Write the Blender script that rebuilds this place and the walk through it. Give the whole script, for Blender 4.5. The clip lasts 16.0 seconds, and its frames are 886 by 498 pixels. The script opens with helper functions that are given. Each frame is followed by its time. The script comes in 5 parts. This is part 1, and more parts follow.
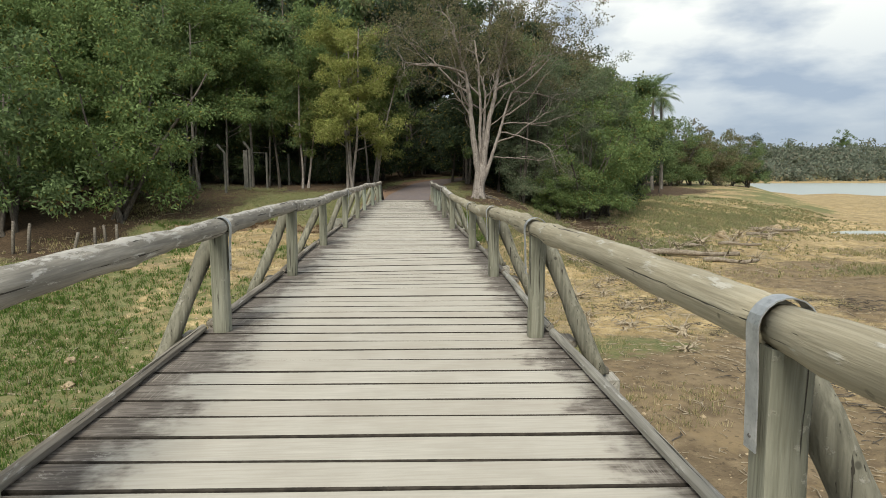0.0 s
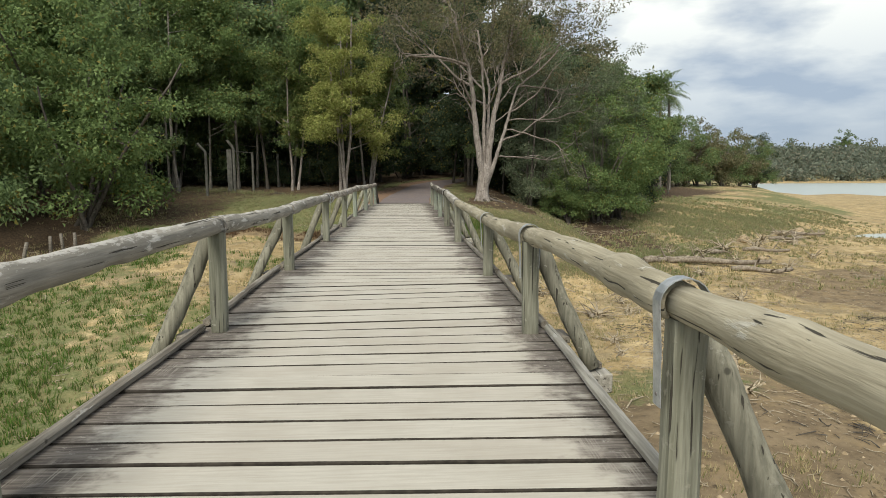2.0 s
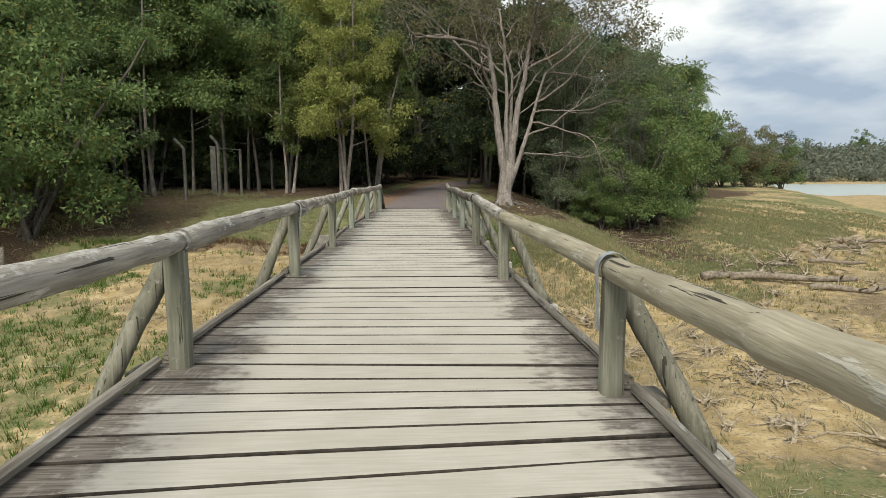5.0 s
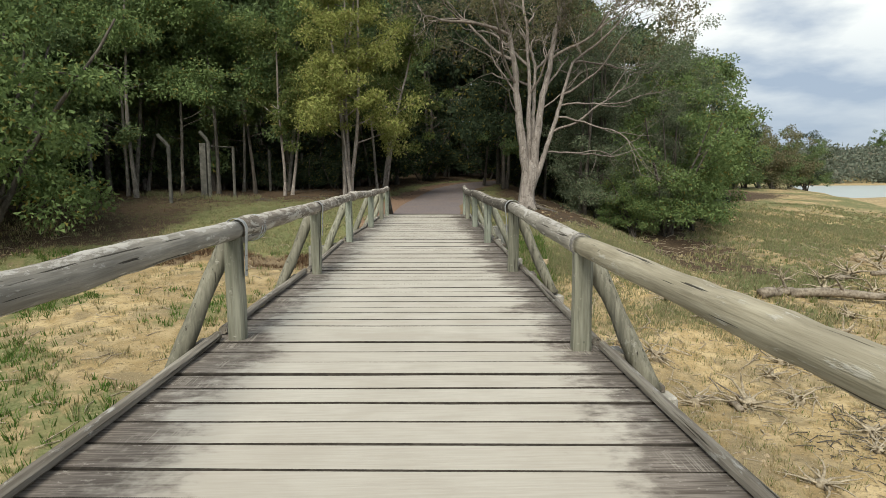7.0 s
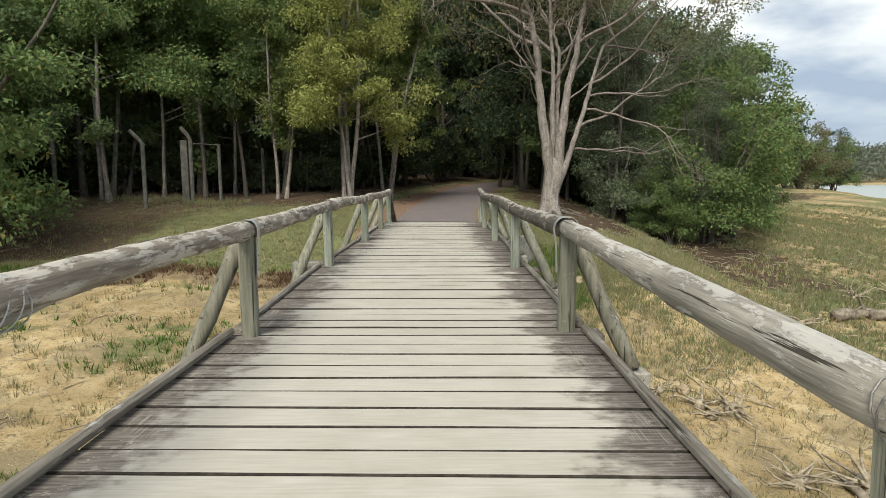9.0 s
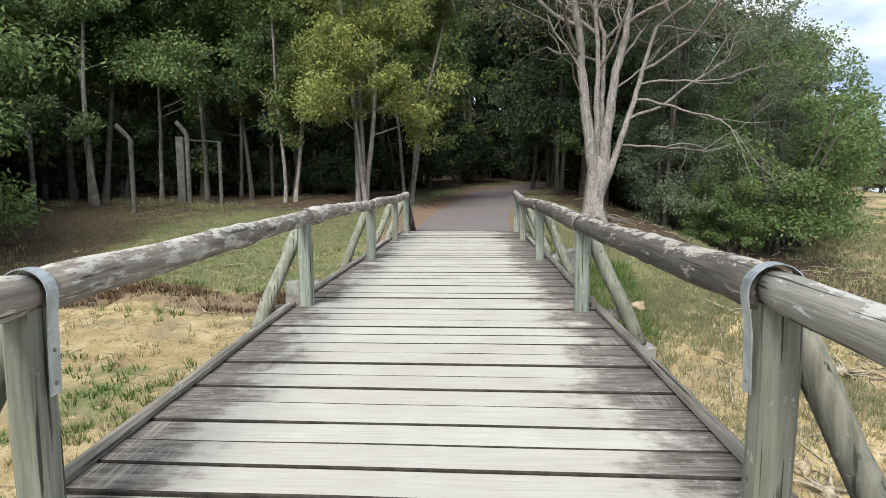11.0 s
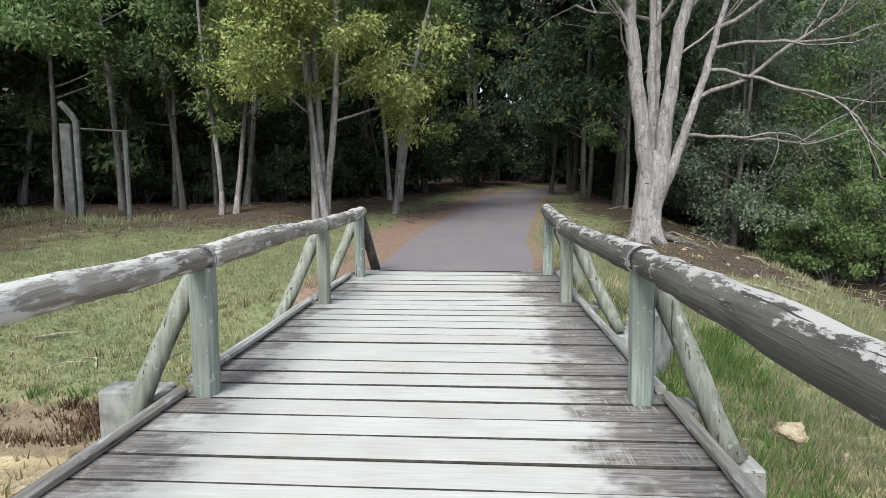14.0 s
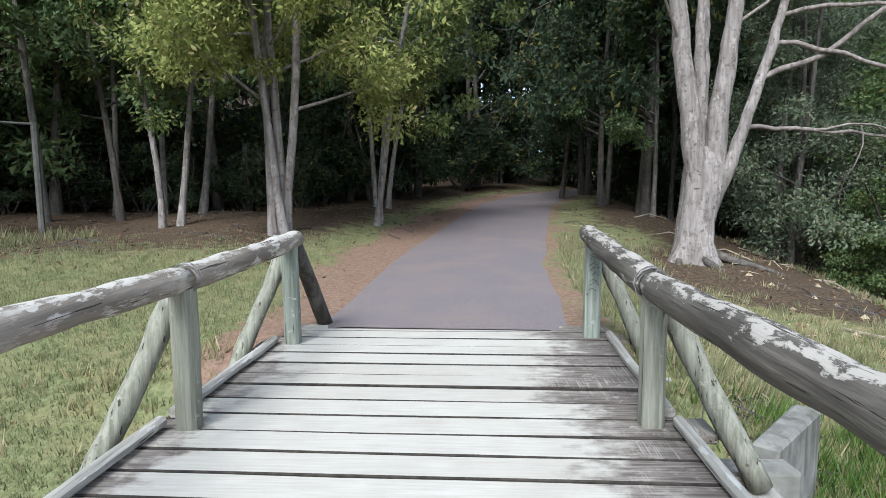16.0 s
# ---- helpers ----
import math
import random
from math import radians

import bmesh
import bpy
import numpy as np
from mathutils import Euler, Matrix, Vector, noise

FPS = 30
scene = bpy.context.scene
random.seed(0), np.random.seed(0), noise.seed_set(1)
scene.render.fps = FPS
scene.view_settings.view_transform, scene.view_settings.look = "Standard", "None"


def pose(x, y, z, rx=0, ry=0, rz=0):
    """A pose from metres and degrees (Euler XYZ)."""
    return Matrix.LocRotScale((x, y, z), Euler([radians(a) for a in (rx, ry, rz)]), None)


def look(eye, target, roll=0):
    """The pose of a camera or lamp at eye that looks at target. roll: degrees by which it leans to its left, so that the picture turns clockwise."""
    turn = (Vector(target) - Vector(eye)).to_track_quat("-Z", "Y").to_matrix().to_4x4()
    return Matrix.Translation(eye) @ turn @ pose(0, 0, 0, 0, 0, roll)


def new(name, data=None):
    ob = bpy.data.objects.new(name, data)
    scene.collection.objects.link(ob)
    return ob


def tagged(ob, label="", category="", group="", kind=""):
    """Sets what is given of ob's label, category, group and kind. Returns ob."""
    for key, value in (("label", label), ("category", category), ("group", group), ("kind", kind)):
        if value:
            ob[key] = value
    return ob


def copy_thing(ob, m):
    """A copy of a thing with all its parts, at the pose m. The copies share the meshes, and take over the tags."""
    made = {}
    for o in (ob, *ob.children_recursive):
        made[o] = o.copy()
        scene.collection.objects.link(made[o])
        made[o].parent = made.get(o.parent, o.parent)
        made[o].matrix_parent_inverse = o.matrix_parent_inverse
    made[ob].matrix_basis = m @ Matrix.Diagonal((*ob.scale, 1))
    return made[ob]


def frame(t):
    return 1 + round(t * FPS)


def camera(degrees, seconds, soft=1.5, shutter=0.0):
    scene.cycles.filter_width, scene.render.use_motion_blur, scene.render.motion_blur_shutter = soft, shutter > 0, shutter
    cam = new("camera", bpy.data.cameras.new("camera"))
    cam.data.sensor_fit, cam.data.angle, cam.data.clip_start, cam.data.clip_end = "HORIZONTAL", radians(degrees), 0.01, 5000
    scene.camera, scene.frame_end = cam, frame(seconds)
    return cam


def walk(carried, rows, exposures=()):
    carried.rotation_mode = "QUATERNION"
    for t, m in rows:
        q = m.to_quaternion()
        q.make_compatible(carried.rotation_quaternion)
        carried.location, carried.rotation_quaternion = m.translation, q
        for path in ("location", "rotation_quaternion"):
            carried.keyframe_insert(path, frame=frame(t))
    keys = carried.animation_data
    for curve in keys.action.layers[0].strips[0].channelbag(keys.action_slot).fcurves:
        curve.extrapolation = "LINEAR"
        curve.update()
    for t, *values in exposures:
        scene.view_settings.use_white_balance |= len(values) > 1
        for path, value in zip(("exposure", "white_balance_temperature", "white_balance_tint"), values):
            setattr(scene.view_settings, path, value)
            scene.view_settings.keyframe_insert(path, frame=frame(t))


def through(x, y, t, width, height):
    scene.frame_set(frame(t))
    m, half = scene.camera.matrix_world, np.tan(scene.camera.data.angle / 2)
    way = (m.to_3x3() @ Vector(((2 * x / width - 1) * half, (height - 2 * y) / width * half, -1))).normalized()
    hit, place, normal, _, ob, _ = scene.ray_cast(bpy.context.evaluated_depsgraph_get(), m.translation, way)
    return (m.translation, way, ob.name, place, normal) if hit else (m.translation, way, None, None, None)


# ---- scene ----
cam = camera(71.8, 16.0, soft=0.75)
METRES, EYE, TILT, LEAN, TURN = 24.5, 1.26, -7.0, 0.0, -3.6
ROWS = [
    (0.0, 0.0, 0.0, 0.0, -0.0, 0.0, -0.0),
    (0.5, -0.0007, 0.0271, 0.0026, 0.03, -0.11, -0.13),
    (1.0, -0.0034, 0.0538, 0.0062, 0.0, -0.08, 0.01),
    (1.5, -0.0023, 0.0806, 0.0099, -0.04, -0.03, 0.0),
    (2.0, -0.0029, 0.1085, 0.0133, -0.03, 0.07, 0.12),
    (2.5, -0.0025, 0.1357, 0.0156, -0.07, 0.04, -0.03),
    (3.0, -0.0057, 0.1636, 0.0183, -0.04, 0.07, 0.13),
    (3.5, -0.0096, 0.192, 0.0219, 0.25, 0.04, -0.19),
    (4.0, -0.0118, 0.2217, 0.0249, 0.35, 0.12, -0.06),
    (6.5, -0.0221, 0.3682, 0.0433, 1.64, 0.23, -0.0),
    (7.0, -0.0249, 0.3971, 0.0466, 1.79, 0.26, -0.08),
    (7.5, -0.0268, 0.4266, 0.051, 1.85, 0.22, -0.06),
    (8.0, -0.0271, 0.4566, 0.0536, 2.15, 0.16, -0.2),
    (8.5, -0.0262, 0.4872, 0.0584, 2.45, 0.21, -0.09),
    (11.0, -0.0355, 0.6251, 0.074, 5.38, 0.44, -0.39),
    (11.5, -0.0362, 0.6548, 0.0776, 5.45, 0.34, -0.22),
    (12.0, -0.0367, 0.6835, 0.0816, 5.53, 0.16, -0.38),
    (12.5, -0.0359, 0.7635, 0.0907, 6.0, 0.68, -0.35),
    (13.0, -0.0387, 0.7918, 0.0945, 6.1, 0.53, -0.31),
    (13.5, -0.0414, 0.8209, 0.0985, 6.11, 0.45, -0.37),
    (14.0, -0.0425, 0.8506, 0.1039, 6.05, 0.56, -0.47),
    (14.5, -0.0452, 0.8795, 0.1077, 6.07, 0.58, -0.41),
    (15.0, -0.0456, 0.9095, 0.1111, 6.03, 0.56, -0.32),
    (15.5, -0.0461, 0.9388, 0.116, 6.06, 0.61, -0.32),
    (16.0, -0.0492, 0.9703, 0.1207, 6.11, 0.72, -0.36),
]
# The walker's hurried steps from 11.8 to 12.7 s, spread so that the pace stays that of a person.
STRIDE = ((11.5, 0.0), (11.8, 0.0), (11.9, 0.0042), (12.0, 0.0104), (12.1, 0.0165), (12.2, 0.0226), (12.3, 0.0287),
          (12.4, -0.0165), (12.5, -0.0103), (12.6, -0.0041), (12.7, 0.0), (13.0, 0.0))


def step(a, b, t):
    f = (t - a[0]) / (b[0] - a[0])
    return (t, *(p + (q - p) * f for p, q in zip(a[1:], b[1:])))


def full_rows():
    known = {r[0]: r for r in ROWS}
    before, after = (known[11.5], known[12.0]), (known[12.5], known[13.0])
    rows = [r for r in ROWS if r[0] <= 11.5 or r[0] >= 13.0]
    for t, shift in STRIDE[1:-1]:
        r = step(*before, t) if t < 12.35 else step(*after, t)
        rows.append((t, r[1], r[2] + shift, r[3] + shift * 0.122, *r[4:]))
    return sorted(rows)


walk(cam, [(t, pose(0, 0, EYE, TILT, LEAN, TURN) @ pose(METRES * x, METRES * y, METRES * z, 90 + pitch, roll, yaw))
           for t, x, y, z, yaw, pitch, roll in full_rows()],
     [(0.0, 0.28, 7000, 7), (8.5, 0.38, 6950, 7), (11.0, 0.75, 6300, 8), (12.5, 0.82, 6050, 8), (16.0, 0.94, 5750, 10)])

# ---- world and light ----
SUN_UP, SUN_TURN = radians(46), radians(195)
world = bpy.data.worlds.new("world")
scene.world = world
world.use_nodes = True
wt = world.node_tree
wt.nodes.clear()
w_out = wt.nodes.new("ShaderNodeOutputWorld")
w_bg = wt.nodes.new("ShaderNodeBackground")
w_sky = wt.nodes.new("ShaderNodeTexSky")
w_sky.sky_type, w_sky.sun_disc, w_sky.sun_elevation, w_sky.sun_rotation = "NISHITA", False, SUN_UP, SUN_TURN
w_co = wt.nodes.new("ShaderNodeTexCoord")
w_sep = wt.nodes.new("ShaderNodeSeparateXYZ")
w_add = wt.nodes.new("ShaderNodeMath")
w_add.operation, w_add.inputs[1].default_value = "ADD", 0.22
w_div = wt.nodes.new("ShaderNodeVectorMath")
w_div.operation = "DIVIDE"
w_noise = wt.nodes.new("ShaderNodeTexNoise")
w_noise.inputs["Scale"].default_value, w_noise.inputs["Detail"].default_value = 1.7, 7
w_noise.inputs["Roughness"].default_value = 0.52
w_ramp = wt.nodes.new("ShaderNodeValToRGB")
w_ramp.color_ramp.elements[0].position, w_ramp.color_ramp.elements[0].color = 0.40, (3.9, 4.85, 6.5, 1)
w_ramp.color_ramp.elements[1].position, w_ramp.color_ramp.elements[1].color = 0.60, (10.4, 10.9, 11.2, 1)
w_low = wt.nodes.new("ShaderNodeMapRange")
w_low.inputs["From Min"].default_value, w_low.inputs["From Max"].default_value = 0.02, 0.22
w_haze = wt.nodes.new("ShaderNodeMixRGB")
w_haze.inputs["Color1"].default_value = (3.7, 4.7, 6.5, 1)
w_mix = wt.nodes.new("ShaderNodeMixRGB")
w_mix.inputs["Fac"].default_value = 0.88
for a, b in ((w_co.outputs["Generated"], w_sep.inputs[0]), (w_sep.outputs["Z"], w_add.inputs[0]), (w_co.outputs["Generated"], w_div.inputs[0]),
             (w_add.outputs[0], w_div.inputs[1]), (w_div.outputs[0], w_noise.inputs["Vector"]), (w_noise.outputs["Fac"], w_ramp.inputs["Fac"]),
             (w_sep.outputs["Z"], w_low.inputs["Value"]), (w_low.outputs[0], w_haze.inputs["Fac"]), (w_ramp.outputs[0], w_haze.inputs["Color2"]),
             (w_sky.outputs[0], w_mix.inputs["Color1"]), (w_haze.outputs[0], w_mix.inputs["Color2"]),
             (w_mix.outputs[0], w_bg.inputs["Color"]), (w_bg.outputs[0], w_out.inputs["Surface"])):
    wt.links.new(a, b)
w_bg.inputs["Strength"].default_value = 0.085
sun = new("sun", bpy.data.lights.new("sun", "SUN"))
sun.data.energy, sun.data.angle, sun.data.color = 3.45, radians(25), (1.0, 0.97, 0.92)
sun.matrix_world = look((0, 0, 60), (math.cos(SUN_UP) * -math.sin(SUN_TURN), math.cos(SUN_UP) * -math.cos(SUN_TURN), 60 - math.sin(SUN_UP)))

# ---- materials ----


class Nodes:
    """Short ways to write node trees; the texture space is the world's metres."""

    def __init__(self, name, rough=0.85, spec=0.25):
        self.mat = bpy.data.materials.new(name)
        self.mat.use_nodes = True
        self.t = self.mat.node_tree
        self.bsdf = self.t.nodes["Principled BSDF"]
        self.bsdf.inputs["Roughness"].default_value = rough
        self.bsdf.inputs["Specular IOR Level"].default_value = spec
        self.geo = self.t.nodes.new("ShaderNodeNewGeometry")
        self.pos = self.geo.outputs["Position"]

    def put(self, sock, value):
        if isinstance(value, bpy.types.NodeSocket):
            self.t.links.new(value, sock)
        elif isinstance(value, tuple) and len(value) == 3 and sock.type == "RGBA":
            sock.default_value = (*value, 1)
        else:
            sock.default_value = value

    def stretch(self, sx, sy, sz):
        n = self.t.nodes.new("ShaderNodeVectorMath")
        n.operation = "MULTIPLY"
        self.put(n.inputs[0], self.pos)
        n.inputs[1].default_value = (sx, sy, sz)
        return n.outputs[0]

    def noise(self, scale=1.0, detail=4, vec=None, rough=0.55):
        n = self.t.nodes.new("ShaderNodeTexNoise")
        self.put(n.inputs["Vector"], vec or self.pos)
        n.inputs["Scale"].default_value, n.inputs["Detail"].default_value, n.inputs["Roughness"].default_value = scale, detail, rough
        return n.outputs["Fac"]

    def voronoi(self, scale, vec=None, out="Distance"):
        n = self.t.nodes.new("ShaderNodeTexVoronoi")
        self.put(n.inputs["Vector"], vec or self.pos)
        n.inputs["Scale"].default_value = scale
        return n.outputs[out]

    def span(self, value, a, b, c=0.0, d=1.0):
        n = self.t.nodes.new("ShaderNodeMapRange")
        n.interpolation_type = "SMOOTHSTEP"
        self.put(n.inputs["Value"], value)
        for key, v in (("From Min", a), ("From Max", b), ("To Min", c), ("To Max", d)):
            n.inputs[key].default_value = v
        return n.outputs[0]

    def maths(self, op, a, b=0.0):
        n = self.t.nodes.new("ShaderNodeMath")
        n.operation = op
        self.put(n.inputs[0], a)
        self.put(n.inputs[1], b)
        return n.outputs[0]

    def mix(self, fac, a, b, how="MIX"):
        n = self.t.nodes.new("ShaderNodeMixRGB")
        n.blend_type = how
        self.put(n.inputs["Fac"], fac)
        self.put(n.inputs["Color1"], a)
        self.put(n.inputs["Color2"], b)
        return n.outputs[0]

    def axis(self, i):
        n = self.t.nodes.new("ShaderNodeSeparateXYZ")
        self.put(n.inputs[0], self.pos)
        return n.outputs[i]

    def attribute(self, name):
        n = self.t.nodes.new("ShaderNodeAttribute")
        n.attribute_name = name
        return n.outputs["Fac"]

    def chance(self):
        return self.t.nodes.new("ShaderNodeObjectInfo").outputs["Random"]

    def island(self):
        return self.geo.outputs["Random Per Island"]

    def done(self, colour, height=None, strength=0.5, depth=0.01, rough=None):
        self.put(self.bsdf.inputs["Base Color"], colour)
        if rough is not None:
            self.put(self.bsdf.inputs["Roughness"], rough)
        if height is not None:
            b = self.t.nodes.new("ShaderNodeBump")
            b.inputs["Strength"].default_value, b.inputs["Distance"].default_value = strength, depth
            self.put(b.inputs["Height"], height)
            self.put(self.bsdf.inputs["Normal"], b.outputs[0])
        return self.mat


def deck_wood():
    m = Nodes("deck_wood", 0.8)
    grain = m.noise(1, 6, m.stretch(3.5, 60, 60))
    blot = m.noise(2.2, 5)
    dash = m.noise(1, 3, m.stretch(6, 17, 1))
    edge = m.maths("ABSOLUTE", m.maths("ADD", m.axis(0), 0.12))
    edge = m.maths("ADD", edge, m.maths("MULTIPLY", m.maths("SUBTRACT", dash, 0.5), 0.42))
    edge = m.maths("ADD", edge, m.maths("MULTIPLY", m.maths("SUBTRACT", m.noise(9, 5, None, 0.65), 0.5), 0.55))
    edge = m.maths("ADD", edge, m.maths("MULTIPLY", m.maths("SUBTRACT", m.chance(), 0.5), 0.22))
    edge = m.maths("ADD", edge, m.maths("MULTIPLY", m.maths("SUBTRACT", blot, 0.5), 0.7))
    edge = m.maths("SUBTRACT", edge, m.span(m.axis(1), 8, 19, 0.09, 0.0))
    dirty = m.span(edge, 0.85, 1.17)
    pale = m.mix(m.span(grain, 0.3, 0.7), (0.395, 0.37, 0.318), (0.465, 0.44, 0.382))
    pale = m.mix(m.span(blot, 0.35, 0.7, 0, 0.4), pale, (0.30, 0.272, 0.225))
    pale = m.mix(m.maths("MULTIPLY", m.chance(), 0.35), pale, (0.33, 0.295, 0.245))
    dark = m.mix(m.span(grain, 0.35, 0.7), (0.085, 0.07, 0.058), (0.21, 0.185, 0.16))
    dark = m.mix(m.span(m.noise(14, 4), 0.55, 0.75, 0, 0.6), dark, (0.30, 0.27, 0.23))
    fleck = m.span(m.noise(26, 6, m.stretch(0.6, 1, 1), 0.72), 0.57, 0.64, 0, 0.75)
    dark = m.mix(m.maths("MULTIPLY", fleck, m.span(m.noise(3.2, 3), 0.42, 0.62)), dark, (0.38, 0.355, 0.31))
    col = m.mix(dirty, pale, dark)
    # brushed straight scratches across the worn edge
    comb = m.maths("MULTIPLY", m.span(m.noise(1, 2, m.stretch(110, 2, 1)), 0.52, 0.62), m.span(m.noise(1.7, 2), 0.52, 0.62))
    col = m.mix(m.maths("MULTIPLY", comb, m.maths("MULTIPLY", dirty, 0.6)), col, (0.36, 0.33, 0.28))
    return m.done(col, m.maths("ADD", grain, m.maths("MULTIPLY", blot, 0.6)), 0.35, 0.005, m.span(blot, 0.3, 0.7, 0.6, 0.9))


def log_wood(name, tone_a, tone_b, lichen, amount, along=1, crown=0.0):
    m = Nodes(name, 0.85)
    s = [34, 34, 34]
    s[along] = 1.6
    grain = m.noise(1, 6, m.stretch(*s))
    s2 = [42, 42, 42]
    s2[along] = 0.75
    crack = m.span(m.noise(1, 3, m.stretch(*s2)), 0.335, 0.362, 1, 0)
    blot = m.noise(3.0, 5)
    s3 = [120, 120, 120]
    s3[along] = 5
    fibre = m.noise(1, 4, m.stretch(*s3))
    col = m.mix(m.span(grain, 0.3, 0.7), tone_a, tone_b)
    col = m.mix(m.span(fibre, 0.50, 0.70, 0, 0.28), col, tuple(c * 0.5 for c in tone_a))
    col = m.mix(m.span(fibre, 0.45, 0.30, 0, 0.22), col, tuple(min(0.6, c * 1.35) for c in tone_b))
    col = m.mix(m.span(m.voronoi(4.5), 0.035, 0.07, 0.8, 0), col, tuple(c * 0.35 for c in tone_a))
    col = m.mix(m.span(m.noise(1.1, 3), 0.42, 0.65, 0, 0.55), col, tuple(c * 0.72 for c in tone_a))
    spots = m.maths("MULTIPLY", m.span(m.noise(17, 6, m.stretch(1, 0.22 if along == 1 else 1, 1), 0.66), 0.60 - amount, 0.68 - amount), m.span(m.noise(2.2, 4), 0.36 - amount * 0.5, 0.56 - amount * 0.5))
    if crown:
        # bleached bark and lichen hold on along the upper side
        n = m.t.nodes.new("ShaderNodeSeparateXYZ")
        m.put(n.inputs[0], m.geo.outputs["Normal"])
        ragged = m.maths("ADD", n.outputs[2], m.maths("MULTIPLY", m.maths("SUBTRACT", m.noise(15, 8, m.stretch(1, 0.42, 1), 0.74), 0.5), 3.0))
        spots = m.maths("MAXIMUM", spots, m.maths("MULTIPLY", m.span(ragged, 0.80, 0.96), crown))
    col = m.mix(spots, col, lichen)
    col = m.mix(crack, col, (0.05, 0.045, 0.035))
    return m.done(col, m.maths("SUBTRACT", m.maths("ADD", grain, m.maths("ADD", m.maths("MULTIPLY", spots, 0.3), m.maths("MULTIPLY", fibre, 0.25))), m.maths("MULTIPLY", crack, 1.5)), 0.7, 0.012)


def leaf(name, dark, light, warm=(0.2, 0.18, 0.05), warm_part=0.1, through=0.35):
    m = Nodes(name, 0.62, 0.14)
    r = m.island()
    col = m.mix(r, dark, light)
    col = m.mix(m.span(m.noise(0.55, 3), 0.45, 0.65, 0, 0.6), col, tuple(c * 0.7 for c in light))
    col = m.mix(m.span(m.maths("FRACT", m.maths("MULTIPLY", r, 17.3)), 1 - warm_part, 1 - warm_part * 0.5), col, warm)
    mat = m.done(col)
    tr = m.t.nodes.new("ShaderNodeBsdfTranslucent")
    mx = m.t.nodes.new("ShaderNodeMixShader")
    mx.inputs[0].default_value = through
    m.put(tr.inputs["Color"], col)
    m.t.links.new(m.bsdf.outputs[0], mx.inputs[1])
    m.t.links.new(tr.outputs[0], mx.inputs[2])
    m.t.links.new(mx.outputs[0], m.t.nodes["Material Output"].inputs["Surface"])
    return mat


def bark(name, a, b, spot):
    m = Nodes(name, 0.9)
    g = m.noise(1, 6, m.stretch(16, 16, 2.4))
    col = m.mix(m.span(g, 0.3, 0.7), a, b)
    col = m.mix(m.span(m.noise(4.5, 5), 0.55, 0.68, 0, 0.75), col, spot)
    col = m.mix(m.span(m.noise(0.9, 3), 0.5, 0.7, 0, 0.5), col, tuple(c * 0.6 for c in a))
    col = m.mix(m.span(m.noise(13, 5, None, 0.65), 0.55, 0.66, 0, 0.7), col, tuple(c * 0.45 for c in a))
    col = m.mix(m.span(m.noise(8, 5, m.stretch(1, 1, 0.5), 0.65), 0.58, 0.68, 0, 0.6), col, tuple(min(0.6, c * 1.4) for c in b))
    return m.done(col, g, 0.9, 0.035)


def ground_cover():
    m = Nodes("ground_cover", 0.95, 0.15)
    big, mid, fine = m.noise(0.35, 4), m.noise(2.3, 5), m.noise(17, 5, None, 0.65)
    speck = m.voronoi(26)
    sand = m.mix(m.span(mid, 0.35, 0.68), (0.35, 0.255, 0.122), (0.525, 0.41, 0.232))
    sand = m.mix(m.span(big, 0.42, 0.6, 0, 0.5), sand, (0.22, 0.165, 0.09))
    sand = m.mix(m.span(fine, 0.52, 0.66, 0, 0.7), sand, (0.15, 0.125, 0.065))
    sand = m.mix(m.span(m.noise(0.9, 5, None, 0.6), 0.50, 0.62, 0, 0.6), sand, (0.20, 0.165, 0.105))
    sand = m.mix(m.span(m.noise(6.0, 5, None, 0.65), 0.57, 0.66, 0, 0.7), sand, (0.13, 0.10, 0.06))
    sand = m.mix(m.span(speck, 0.12, 0.2, 0.65, 0), sand, (0.50, 0.44, 0.31))
    mud = m.mix(m.span(mid, 0.3, 0.7), (0.135, 0.10, 0.062), (0.235, 0.178, 0.11))
    mud = m.mix(m.span(fine, 0.55, 0.7, 0, 0.6), mud, (0.29, 0.235, 0.15))
    mud = m.mix(m.span(m.noise(1.2, 6, None, 0.65), 0.5, 0.62, 0, 0.7), mud, (0.25, 0.185, 0.105))
    mud = m.mix(m.span(m.noise(6.5, 5, None, 0.65), 0.56, 0.66, 0, 0.75), mud, (0.075, 0.057, 0.037))
    turf = m.mix(m.span(fine, 0.3, 0.7), (0.09, 0.102, 0.041), (0.19, 0.20, 0.092))
    turf = m.mix(m.span(mid, 0.4, 0.65, 0, 0.7), turf, (0.20, 0.18, 0.085))
    # leaf litter colour, also laid where the ground is darkened for tree shade
    litter_shade = m.mix(m.span(fine, 0.35, 0.66), (0.045, 0.032, 0.021), (0.115, 0.080, 0.050))
    litter_shade = m.mix(m.span(speck, 0.1, 0.2, 0.4, 0), litter_shade, (0.15, 0.11, 0.07))
    red = m.mix(m.span(fine, 0.3, 0.7), (0.155, 0.098, 0.066), (0.25, 0.168, 0.118))
    rag = m.maths("MULTIPLY", m.maths("SUBTRACT", m.noise(3.1, 6, None, 0.65), 0.5), 0.9)

    def zone(name):
        return m.span(m.maths("ADD", m.attribute(name), rag), 0.38, 0.62)
    col = m.mix(zone("mud"), sand, mud)
    col = m.mix(zone("turf"), col, turf)
    col = m.mix(zone("litter_shade"), col, litter_shade)
    col = m.mix(zone("earth"), col, red)
    return m.done(col, m.maths("ADD", fine, m.maths("MULTIPLY", mid, 0.8)), 0.7, 0.05)


